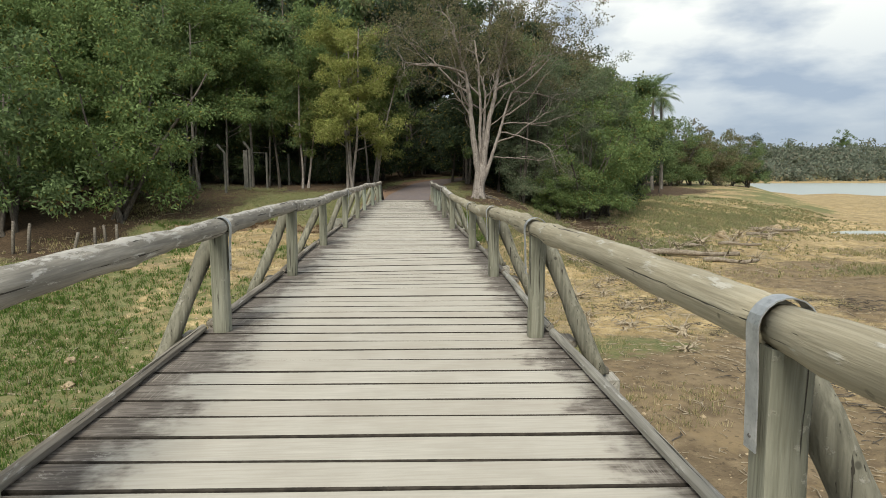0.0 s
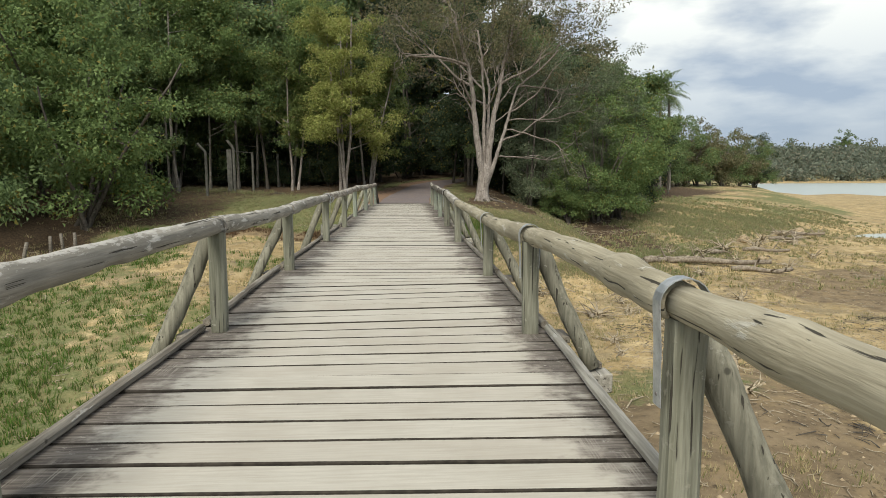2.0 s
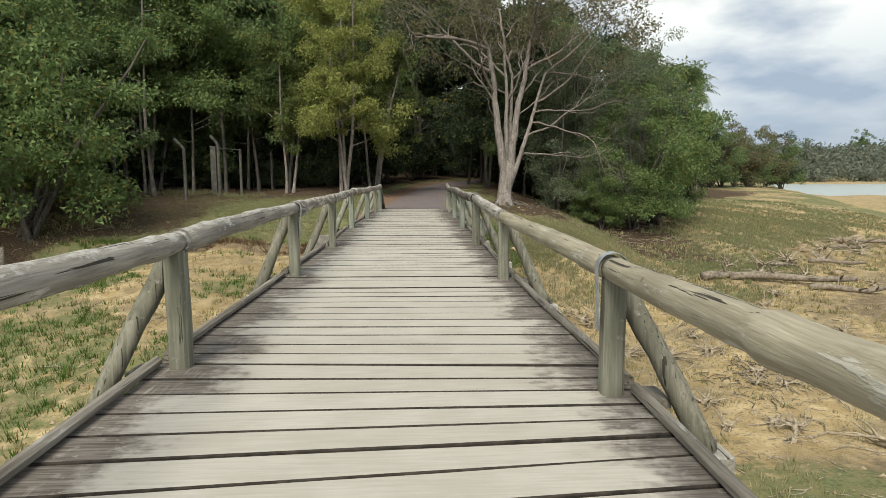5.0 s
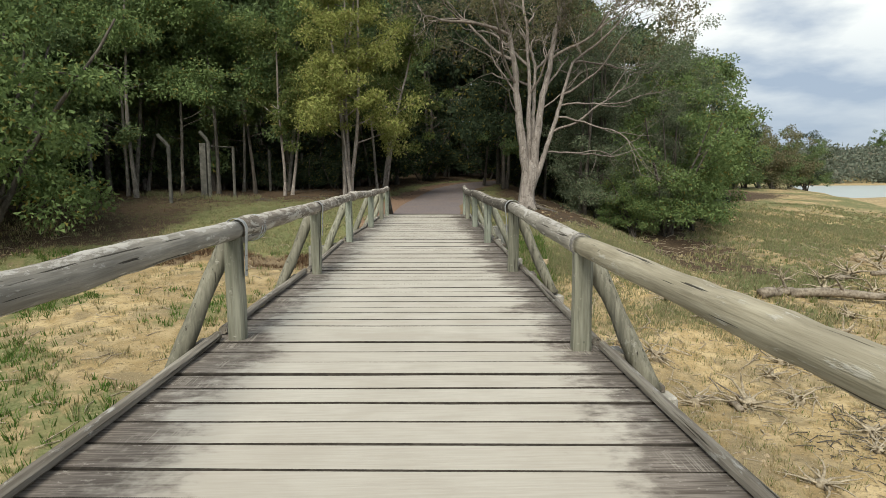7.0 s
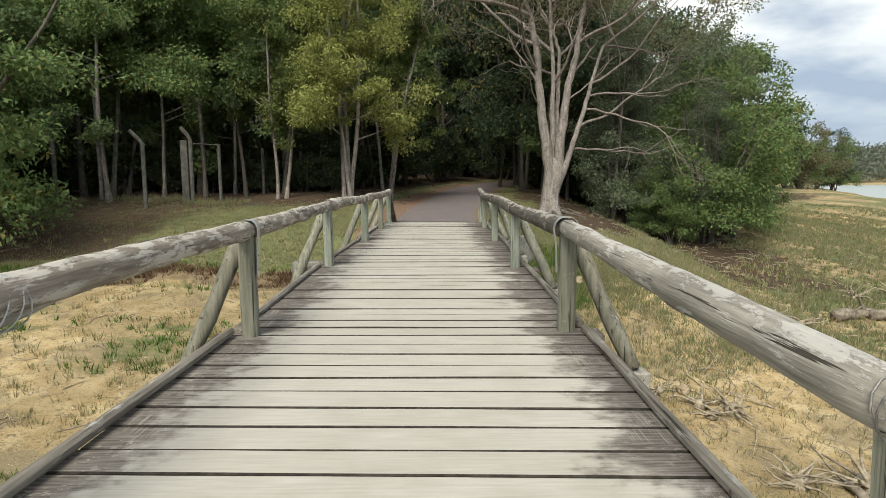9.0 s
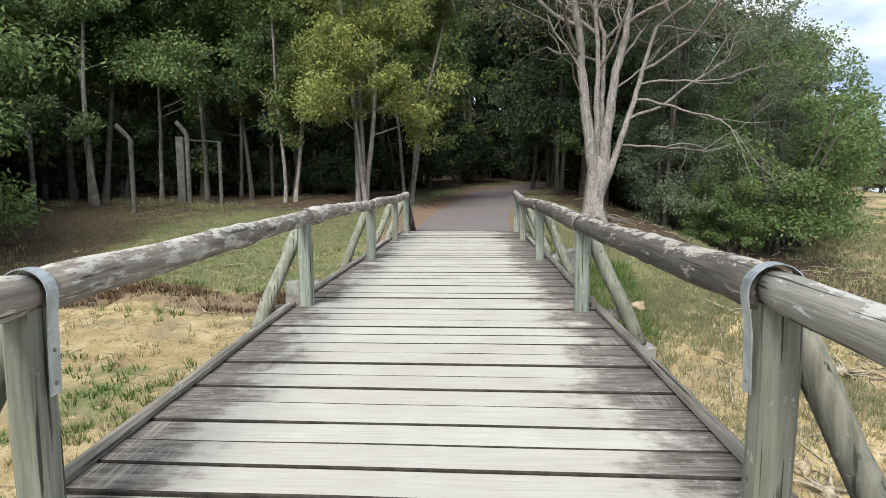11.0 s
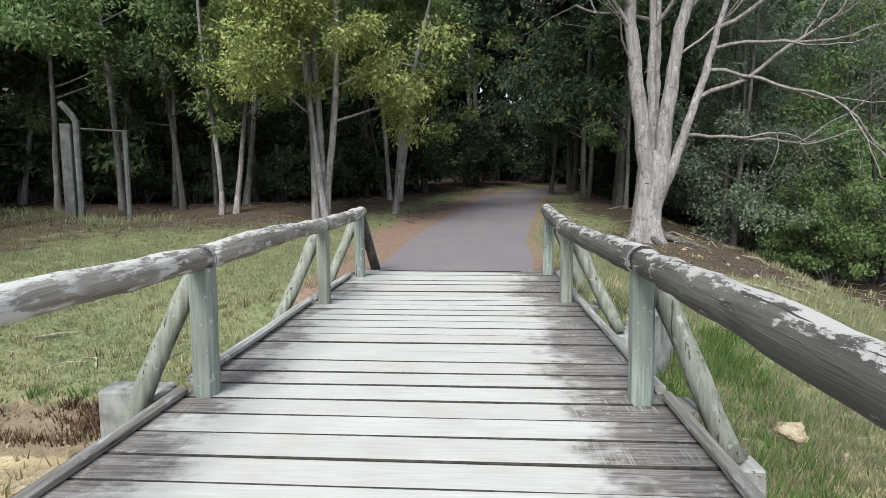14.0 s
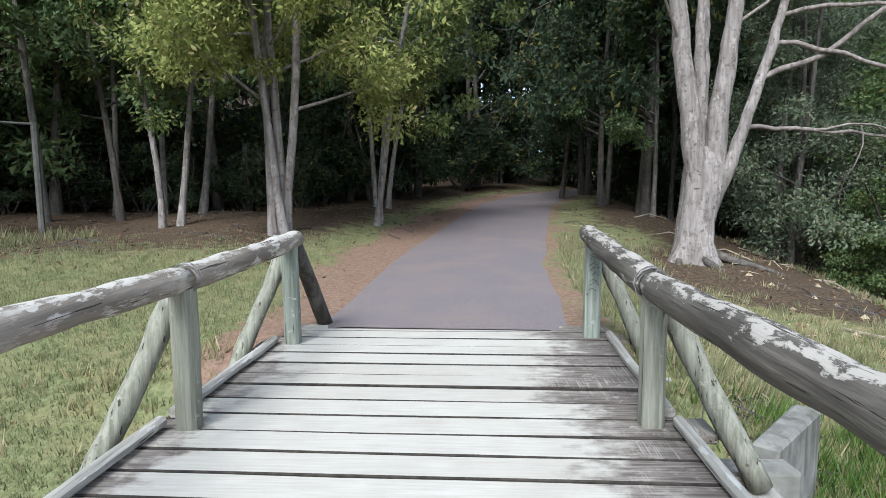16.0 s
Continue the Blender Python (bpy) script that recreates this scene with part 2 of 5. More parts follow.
def plain(name, a, b, scale=8, rough=0.7, metal=0.0, depth=0.004):
    m = Nodes(name, rough)
    g = m.noise(scale, 5)
    m.bsdf.inputs["Metallic"].default_value = metal
    col = m.mix(m.span(g, 0.3, 0.7), a, b)
    col = m.mix(m.span(m.noise(scale * 6, 3), 0.5, 0.75, 0, 0.4), col, tuple(c * 0.6 for c in a))
    return m.done(col, g, 0.5, depth)


def asphalt_mat():
    m = Nodes("path_asphalt", 0.9)
    fine, mid = m.noise(70, 4), m.noise(1.3, 5)
    col = m.mix(m.span(fine, 0.3, 0.7), (0.112, 0.094, 0.093), (0.195, 0.168, 0.166))
    col = m.mix(m.span(mid, 0.4, 0.7, 0, 0.5), col, (0.20, 0.155, 0.13))
    return m.done(col, fine, 0.4, 0.004)


def water_mat():
    m = Nodes("lake_water", 0.3, 0.5)
    n = m.noise(1, 3, m.stretch(0.5, 1.6, 1))
    return m.done((0.36, 0.40, 0.375), n, 0.12, 0.1)


def concrete_mat():
    m = Nodes("old_concrete", 0.9)
    g = m.noise(5, 6)
    streak = m.noise(1, 4, m.stretch(9, 9, 1.2))
    col = m.mix(m.span(g, 0.3, 0.7), (0.13, 0.128, 0.11), (0.26, 0.255, 0.225))
    col = m.mix(m.span(streak, 0.5, 0.68, 0, 0.75), col, (0.085, 0.085, 0.065))
    return m.done(col, g, 0.6, 0.01)


DECK = deck_wood()
# grimy board sides, with the shade of the gaps put into the colour
DECK_EDGE = plain("deck_edge_grime_shade", (0.022, 0.019, 0.015), (0.055, 0.047, 0.038), 20, 0.95)
RAIL_PALE = log_wood("rail_wood_pale", (0.265, 0.235, 0.165), (0.40, 0.365, 0.275), (0.44, 0.42, 0.36), 0.02)
RAIL_GREY = log_wood("rail_wood_grey", (0.20, 0.185, 0.155), (0.36, 0.335, 0.285), (0.50, 0.48, 0.44), 0.04, 1, 0.6)
RAIL_LICHEN = log_wood("rail_wood_lichen", (0.145, 0.122, 0.096), (0.29, 0.25, 0.203), (0.45, 0.42, 0.365), 0.10, 1, 0.9)
RAIL_DARK = log_wood("rail_wood_dark", (0.064, 0.056, 0.046), (0.13, 0.116, 0.096), (0.39, 0.36, 0.31), 0.02, 1, 0.85)
POST_WOOD = log_wood("post_wood", (0.155, 0.155, 0.115), (0.29, 0.287, 0.225), (0.33, 0.32, 0.26), 0.0, 2)
POST_GREEN = log_wood("post_wood_green", (0.175, 0.192, 0.15), (0.32, 0.345, 0.285), (0.42, 0.42, 0.37), 0.0, 2)
BRACE_WOOD = log_wood("brace_wood", (0.13, 0.125, 0.095), (0.25, 0.24, 0.185), (0.31, 0.30, 0.25), 0.0, 2)
KERB_PALE = log_wood("kerb_wood_pale", (0.25, 0.235, 0.20), (0.42, 0.40, 0.35), (0.48, 0.46, 0.42), 0.03)
KERB_WOOD = log_wood("kerb_wood", (0.15, 0.13, 0.105), (0.29, 0.265, 0.22), (0.36, 0.345, 0.31), 0.03)
BEAM_WOOD = log_wood("beam_wood", (0.10, 0.085, 0.07), (0.22, 0.20, 0.165), (0.3, 0.29, 0.25), 0.0, 0)
STEEL = plain("galvanised_strap", (0.32, 0.34, 0.35), (0.52, 0.54, 0.55), 12, 0.45, 0.7)
WIRE = plain("rusty_wire", (0.12, 0.115, 0.11), (0.28, 0.27, 0.255), 30, 0.55, 0.5)
INK = plain("black_ink", (0.02, 0.02, 0.022), (0.04, 0.04, 0.042), 30, 0.7)
GROUND = ground_cover()
ASPHALT = asphalt_mat()
WATER = water_mat()
CONCRETE = concrete_mat()
CONCRETE_POST = plain("post_concrete", (0.065, 0.064, 0.055), (0.125, 0.122, 0.105), 7, 0.9)
BARK_PALE = bark("pale_bark", (0.165, 0.143, 0.125), (0.30, 0.27, 0.243), (0.12, 0.10, 0.085))
BARK_GREY = bark("grey_bark", (0.10, 0.092, 0.078), (0.19, 0.175, 0.152), (0.27, 0.26, 0.235))
BARK_DARK = bark("dark_bark", (0.055, 0.048, 0.04), (0.12, 0.105, 0.088), (0.15, 0.14, 0.12))
BARK_TWIG = bark("twig_bark", (0.155, 0.13, 0.112), (0.275, 0.24, 0.21), (0.11, 0.095, 0.08))
LEAF_GREEN = leaf("leaf_green", (0.076, 0.122, 0.052), (0.19, 0.262, 0.112))
LEAF_FRESH = leaf("leaf_fresh", (0.076, 0.122, 0.042), (0.20, 0.28, 0.105))
# darkened leaf for the wood: its inner shade is put into the colour
LEAF_DARK_SHADED = leaf("leaf_dark_shaded", (0.031, 0.050, 0.028), (0.072, 0.102, 0.053))
LEAF_DULL = leaf("leaf_dull", (0.078, 0.104, 0.062), (0.205, 0.25, 0.15), (0.2, 0.19, 0.12), 0.12)
LEAF_YELLOW = leaf("leaf_yellow", (0.135, 0.165, 0.046), (0.37, 0.40, 0.125), (0.36, 0.32, 0.13), 0.14)
LEAF_MID = leaf("leaf_mid", (0.065, 0.096, 0.030), (0.17, 0.215, 0.070), (0.28, 0.25, 0.10), 0.1)
LEAF_OLIVE = leaf("leaf_olive", (0.09, 0.095, 0.050), (0.18, 0.18, 0.095), (0.22, 0.18, 0.11), 0.25)
# paled leaf: the haze of distance is mixed into the colour
LEAF_FAR_HAZE = leaf("leaf_far_haze", (0.13, 0.155, 0.12), (0.20, 0.225, 0.165), (0.21, 0.20, 0.15), 0.2)
GRASS_GREEN = leaf("grass_green", (0.052, 0.105, 0.020), (0.13, 0.215, 0.048), (0.26, 0.22, 0.10), 0.16)
GRASS_TURF = leaf("grass_turf", (0.138, 0.165, 0.072), (0.282, 0.305, 0.15), (0.30, 0.245, 0.155), 0.38)
GRASS_DRY = leaf("grass_dry", (0.27, 0.225, 0.115), (0.49, 0.42, 0.25), (0.13, 0.16, 0.05), 0.25)
STICK = plain("dry_stick", (0.19, 0.155, 0.105), (0.42, 0.36, 0.265), 14, 0.9)
DRIFT = plain("driftwood_grey", (0.13, 0.105, 0.08), (0.29, 0.25, 0.195), 11, 0.9)
STONE = plain("pale_stone", (0.22, 0.165, 0.10), (0.40, 0.32, 0.21), 9, 0.9, 0, 0.02)
FALLEN = leaf("fallen_leaf", (0.08, 0.048, 0.03), (0.18, 0.115, 0.068), (0.16, 0.115, 0.065), 0.2, 0.1)

# ---- mesh helpers ----


def shape(name, verts, faces, material, parent=None, smooth=False):
    me = bpy.data.meshes.new(name)
    me.from_pydata([tuple(map(float, v)) for v in verts], [], [tuple(map(int, f)) for f in faces])
    me.materials.append(material)
    if smooth:
        me.polygons.foreach_set("use_smooth", [True] * len(me.polygons))
    ob = new(name, me)
    ob.parent = parent
    return ob


def thing(name, at=(0, 0, 0), label="", category="", group="", kind=""):
    ob = new(name)
    ob.empty_display_size = 0.2
    ob.location = at
    return tagged(ob, label, category, group, kind)


def tube(points, radii, n=8, cap=True, squash=None):
    """Rings along a bent line; squash turns the ring towards a rounded square."""
    pts = [Vector(p) for p in points]
    verts, faces = [], []
    up = None
    for i, p in enumerate(pts):
        d = (pts[min(i + 1, len(pts) - 1)] - pts[max(i - 1, 0)]).normalized()
        if up is None:
            up = Vector((1, 0, 0)) if abs(d.x) < 0.8 else Vector((0, 1, 0))
        side = d.cross(up).normalized()
        up = side.cross(d).normalized()
        for k in range(n):
            a = 2 * math.pi * (k + 0.5) / n
            c, s = math.cos(a), math.sin(a)
            f = 1.0
            if squash:
                f = 1 / (abs(c) ** squash + abs(s) ** squash) ** (1 / squash)
            verts.append(p + (side * c + up * s) * radii[i] * f)
        if i:
            b = (i - 1) * n
            faces += [(b + k, b + (k + 1) % n, b + n + (k + 1) % n, b + n + k) for k in range(n)]
    if cap:
        faces.append(tuple(range(n - 1, -1, -1)))
        last = (len(pts) - 1) * n
        faces.append(tuple(range(last, last + n)))
    return verts, faces


def merge(pieces):
    verts, faces = [], []
    for v, f in pieces:
        o = len(verts)
        verts += list(v)
        faces += [tuple(i + o for i in q) for q in f]
    return verts, faces


def block(x0, x1, y0, y1, z0, z1, c=0.008, jit=0.0, rnd=random):
    """A box with chamfered edges."""
    bm = bmesh.new()
    bmesh.ops.create_cube(bm, size=1, matrix=Matrix.LocRotScale(((x0 + x1) / 2, (y0 + y1) / 2, (z0 + z1) / 2), None, (x1 - x0, y1 - y0, z1 - z0)))
    bmesh.ops.bevel(bm, geom=bm.edges[:], offset=c, segments=1, affect="EDGES")
    for v in bm.verts:
        v.co += Vector((rnd.uniform(-jit, jit), rnd.uniform(-jit, jit), rnd.uniform(-jit, jit)))
    verts = [v.co.copy() for v in bm.verts]
    faces = [[v.index for v in f.verts] for f in bm.faces]
    bm.free()
    return verts, faces


def ramp(table, v):
    if v <= table[0][0]:
        return table[0][1]
    for (a, p), (b, q) in zip(table, table[1:]):
        if v <= b:
            f = (v - a) / (b - a)
            return p + (q - p) * f
    return table[-1][1]


def ease(a, b, v):
    f = min(1, max(0, (v - a) / (b - a)))
    return f * f * (3 - 2 * f)


# ---- the ground ----
LEFT = ((-30, 0.3), (-7, 0.02), (-4.2, -0.12), (-2.6, -1.6), (2, -3.2), (14, -3.05), (19.5, -1.98), (24, -1.5), (26.55, -1.2), (26.72, -0.94), (28, -0.62), (30, -0.14), (33, 0.30), (36, 0.48), (45, 0.7), (60, 1.6), (75, 5), (140, 24))
RIGHT = ((-30, 0.3), (-7, 0.02), (-4.2, -0.12), (-2.6, -1.5), (3, -2.7), (15, -2.85), (21, -3.05), (24, -2.2), (26.5, -1.4), (29, -0.75), (31, -0.45), (34, -0.18), (40, 0.3), (60, 1.5), (75, 4), (140, 16))
SHORE = ((-30, -1.0), (-8, -2.4), (4, -2.8), (15, -3.0), (22, -2.75), (27, -2.3), (31, -1.85), (36, -1.35), (41, -1.1), (46, -0.85), (60, -0.5), (140, 3))
WATER_Z = -4.1


def path_centre(y):
    return ramp(((29, 0.05), (33, 0.25), (38, 0.9), (44, 1.75), (49, 3.4), (54, 7.5), (60, 15)), y)


def height(x, y):
    n = noise.noise(Vector((x * 0.23, y * 0.23, 3.1))) * 0.16 + noise.noise(Vector((x * 0.9, y * 0.9, 7.7))) * 0.045
    yl = y + 0.42 * max(0, -x - 9)
    yr = y
    zl, zr = ramp(LEFT, yl + 0.5 * noise.noise(Vector((x * 0.6, 0, 0)))), ramp(RIGHT, yr)
    zf = ramp(SHORE, y - 0.9 * max(0, x - 6) - max(0, x - 45))
    zr = zr + (zf - zr) * ease(4.5, 10, x)
    z = zl + (zr - zl) * ease(-3, 3, x)
    if x > 10:
        inland = y - 0.9 * max(0, x - 6) - max(0, x - 45)
        away = math.hypot(x, y)
        z -= 0.0048 * max(0, away - 22) * ease(10, 30, x) * ease(40, 28, inland) + 2.3 * ease(0, -35, inland) * ease(90, 140, away)
    z -= 0.5 * math.exp(-((x - 36) / 7) ** 2 - ((y - 46) / 3) ** 2)
    # the way off the bridge is level with its deck
    if y > 28:
        c = path_centre(y)
        near = ease(3.4, 1.3, abs(x - c)) * ease(28.3, 28.9, y)
        z, n = z + (ramp(((29, 0.0), (33, 0.12), (40, 0.40), (60, 1.2)), y) - z) * near, n * (1 - near)
    z = z + n
    far = ease(338, 352, y)
    if y > 150:
        z = min(z, -5.5) if x > 95 else z
        z = z + far * (1.9 + 0.20 * min(95, max(0, y - 352)) + 5 * ease(356, 420, y) * noise.noise(Vector((x * 0.006, y * 0.006, 0))) - 0.0) if x > 95 else z
    return max(min(z, 44), -6)


def steps(a, b, d, far):
    out, v, s = [], b, d
    while v < far:
        out.append(v)
        s = min(s * 1.13, 180)
        v += s
    mid = list(np.arange(a, b, d))
    neg, v, s = [], a, d
    while v > -far:
        s = min(s * 1.13, 180)
        v -= s
        neg.append(v)
    return sorted(neg) + mid + out


def fbm(x, y, s, k):
    return noise.fractal(Vector((x * s, y * s, k)), 1.0, 2.0, 4)


def zones(x, y, z):
    """How much mud, turf, leaf litter with painted tree shade, and red earth lies here, 0 to 1."""
    yl = y + 0.42 * max(0, -x - 9)
    yr = y - 0.9 * max(0, x - 6) - max(0, x - 45)
    mud = turf = litter_shade = earth = 0.0
    if x < 0:
        turf = ease(26.8, 27.0, yl) * 0.95
        turf = max(turf, ease(15, 8, y) * (0.72 + 0.5 * fbm(x, y, 0.3, 1)))
        turf = max(turf, 0.50 - 0.17 * ease(17, 21, y) + 0.34 * ease(-5.5, -10, x) + 0.42 * fbm(x, y, 0.35, 2) if y < 26.5 else 0)
        turf = max(turf, 0.95 * math.exp(-((x + 5.5) / 2.4) ** 2 - ((y - 10) / 2.4) ** 2))
        litter_shade = ease(31.0, 35.0, yl + 0.6 * fbm(x, y, 0.5, 4))
        # left bank: brown litter that also paints the shade below the trees
        litter_shade = max(litter_shade, 0.8 * ease(-6.3, -9.0, x + 1.2 * fbm(x, y, 0.35, 12)) * ease(26.9, 28.2, yl))
        litter_shade = max(litter_shade, 0.8 * ease(-9.5, -12, x + fbm(x, y, 0.4, 13)) * ease(19.5, 22.5, y))
        mud = 0.30 - 0.22 * ease(15, 20, y) + 0.35 * fbm(x, y, 0.25, 9) if yl < 26.6 else 0.3
        mud = max(mud, ease(26.2, 26.5, yl) * ease(27.0, 26.8, yl) * 1.0)
    else:
        mud = 0.85 * max(ease(17, 12.5, y - 0.1 * x), ease(11, 15.5, x) * ease(31, 25, y - 0.35 * (x - 15))) + 0.45 * fbm(x, y, 0.22, 9)
        turf = 0.52 * ease(20, 28, yr) + 0.60 * fbm(x, y, 0.22, 5)
        turf = max(turf, 0.85 * math.exp(-((x - 13) / 4) ** 2 - ((y - 32) / 3) ** 2), 0.7 * math.exp(-((x - 5) / 3) ** 2 - ((y - 14) / 1.6) ** 2))
        turf = max(turf, 0.8 * ease(9, 3, x) * ease(25, 28, y))
        litter_shade = ease(40, 45, yr + 4 * ease(8, 2, x) + 0.8 * fbm(x, y, 0.4, 6)) * ease(60, 20, x)
        if y > 330:
            mud, turf, litter_shade = 0.1, ease(352, 362, y), 0
    # right bank: shade of the overhanging trees painted with the litter colour
    litter_shade = max(litter_shade, (0.8 + 0.3 * fbm(x, y, 0.3, 25)) * ease(3.0, 5.0, x) * ease(29.5, 32.5, y) * ease(17, 11, x))
    bare = ease(3.6, 1.2, math.hypot(x - 4.6, y - 34.4) + 0.9 * fbm(x, y, 0.6, 22))
    litter_shade = max(litter_shade, 0.75 * bare)
    if 28.5 < y < 62:
        c = path_centre(y)
        w = abs(x - c + 0.15)
        earth = ease(2.6, 1.25, w + 0.5 * fbm(x, y, 0.7, 3)) * (0.95 if x < c else 0.6)
        turf = max(turf, ease(5.5, 2.4, w) * 0.62 * ease(44, 36, y))
        litter_shade = min(litter_shade, 0.25 + ease(1.5, 5, w))
    return mud, turf, litter_shade, earth


def build_ground():
    xs, ys = steps(-22, 30, 0.36, 3200), steps(-2, 52, 0.34, 3200)
    verts = [(x, y, height(x, y)) for y in ys for x in xs]
    w = len(xs)
    faces = [(j * w + i, j * w + i + 1, (j + 1) * w + i + 1, (j + 1) * w + i) for j in range(len(ys) - 1) for i in range(w - 1)]
    ob = shape("ground", verts, faces, GROUND, None, True)
    zs = [zones(*v) for v in verts]
    for k, name in enumerate(("mud", "turf", "litter_shade", "earth")):
        a = ob.data.attributes.new(name, "FLOAT", "POINT")
        a.data.foreach_set("value", [v[k] for v in zs])
    tagged(ob, "dry lake bed of sand and mud with a grassy bank", "ground", "", "structure")


build_ground()


def build_path():
    verts, faces = [], []
    ys = list(np.arange(29.2, 58, 0.4))
    for i, y in enumerate(ys):
        d = (path_centre(y + 0.3) - path_centre(y - 0.3)) / 0.6
        k = math.sqrt(1 + d * d)
        c = path_centre(y)
        for j in range(9):
            u = j / 4 - 1
            half = 1.13 + 0.05 * noise.noise(Vector((u * 3, y * 0.8, 1))) + 0.05
            x, yy = c + u * half / k, y - u * half * d / k
            z = max(height(x, yy), ramp(((29, 0.0), (33, 0.12), (40, 0.40), (60, 1.2)), y)) + 0.025 - 0.035 * max(0, abs(u) - 0.8) / 0.2
            verts.append((x, yy, z))
        if i:
            b = (i - 1) * 9
            faces += [(b + j, b + j + 1, b + 10 + j, b + 9 + j) for j in range(8)]
    tagged(shape("path", verts, faces, ASPHALT, None, True), "grey asphalt footpath leading into the woods", "path", "", "structure")


build_path()
lake = shape("water", [(40, 60, WATER_Z), (900, 60, WATER_Z), (900, 352, WATER_Z), (40, 352, WATER_Z)], [(0, 1, 2, 3)], WATER)
tagged(lake, "calm pale grey-green lake water", "water", "", "structure")
pool_pts = [(36 + 9 * math.cos(a) * (1 + 0.25 * math.sin(3 * a)), 46 + 3.6 * math.sin(a) * (1 + 0.2 * math.cos(2 * a))) for a in np.linspace(0, 2 * math.pi, 40)[:-1]]
pool_z = height(36, 46) + 0.24
pool = shape("puddle", [(x, y, pool_z) for x, y in pool_pts], [tuple(range(39))], WATER)
tagged(pool, "shallow grey puddle left on the lake bed", "water", "", "structure")

# ---- the bridge ----
DECK_Z = 0.02
# posts of each side: along the deck, across it, top of the pole above
POSTS_R = ((-3.9, 1.01, 0.92), (-1.2, 1.01, 0.92), (1.54, 1.02, 0.925), (4.56, 1.0, 0.92), (7.37, 1.085, 0.865), (10.15, 1.13, 0.785), (13.92, 1.09, 0.815), (17.45, 1.13, 0.905), (20.88, 1.17, 0.87), (24.36, 1.23, 0.89), (27.14, 1.25, 0.85), (29.0, 1.30, 0.945))
POSTS_L = ((-3.4, -1.46, 0.92), (-0.7, -1.46, 0.92), (2.05, -1.46, 0.925), (4.86, -1.45, 0.92), (7.6, -1.39, 0.935), (10.78, -1.42, 0.88), (14.28, -1.37, 0.905), (17.36, -1.32, 0.905), (21.08, -1.36, 0.92), (24.42, -1.25, 0.885), (27.04, -1.18, 0.885), (28.74, -1.12, 0.925))
rng = random.Random(11)


def side_x(posts, y):
    return ramp([p[:2] for p in posts], y)


footbridge = thing("footbridge", (0, 0, 0), "weathered grey timber footbridge with worn plank deck", "bridge")


# how far the boards are turned from square to the deck, in degrees, along it
SKEW = ((-4, -2.6), (3, -2.6), (5.6, -2.2), (6.7, -0.4), (7.8, 2.4), (8.6, 4.0), (9.25, 4.5), (9.7, 1.6), (10.0, -0.4), (10.7, -4.2), (11.6, -3.0), (13, -2.0), (20, -1.6), (30, -1.2))


def plank(xl, xr, before, after, r):
    """One sawn board with worn top corners between two seams, each given as place and slope."""
    top, deep = DECK_Z + r.uniform(-0.006, 0.004), 0.05
    tilt = r.uniform(-0.002, 0.002)
    verts, faces = [], []
    n = 6
    for i in range(n):
        x = xl + (xr - xl) * i / (n - 1)
        a = before[0] + before[1] * (x + 0.15) + r.uniform(-0.0022, 0.0022)
        b = after[0] + after[1] * (x + 0.15) + r.uniform(-0.0022, 0.0022)
        z = top + tilt * x + r.uniform(-0.0015, 0.0015)
        verts += [(x, a, z - deep), (x, a, z - 0.007), (x, a + 0.006, z), (x, b - 0.006, z), (x, b, z - 0.007), (x, b, z - deep)]
        if i:
            o = (i - 1) * 6
            faces += [(o + j, o + 6 + j, o + 6 + (j + 1) % 6, o + (j + 1) % 6) for j in range(6)]
    faces += [tuple(range(6)), tuple(range(n * 6 - 1, n * 6 - 7, -1))]
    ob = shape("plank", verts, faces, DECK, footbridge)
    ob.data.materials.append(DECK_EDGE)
    # all but the flat faces take the grime darkened for gap shade
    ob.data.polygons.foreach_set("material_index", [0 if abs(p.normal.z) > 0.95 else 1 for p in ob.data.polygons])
    return ob


def build_planks():
    y, slope = -4.0, math.tan(radians(SKEW[0][1]))
    while y < 29.25:
        w = rng.uniform(0.226, 0.258)
        nxt = y + w
        turn = math.tan(radians(ramp(SKEW, nxt) + rng.uniform(-0.25, 0.25)))
        gap = rng.choice((0.010, 0.013, 0.017, 0.022))
        c = y + w / 2
        xl, xr = side_x(POSTS_L, c) - 0.17 + rng.uniform(-0.03, 0.03), side_x(POSTS_R, c) + 0.17 + rng.uniform(-0.03, 0.03)
        plank(xl, xr, (y + gap / 2, slope), (nxt - gap / 2, turn), rng)
        y, slope = nxt, turn


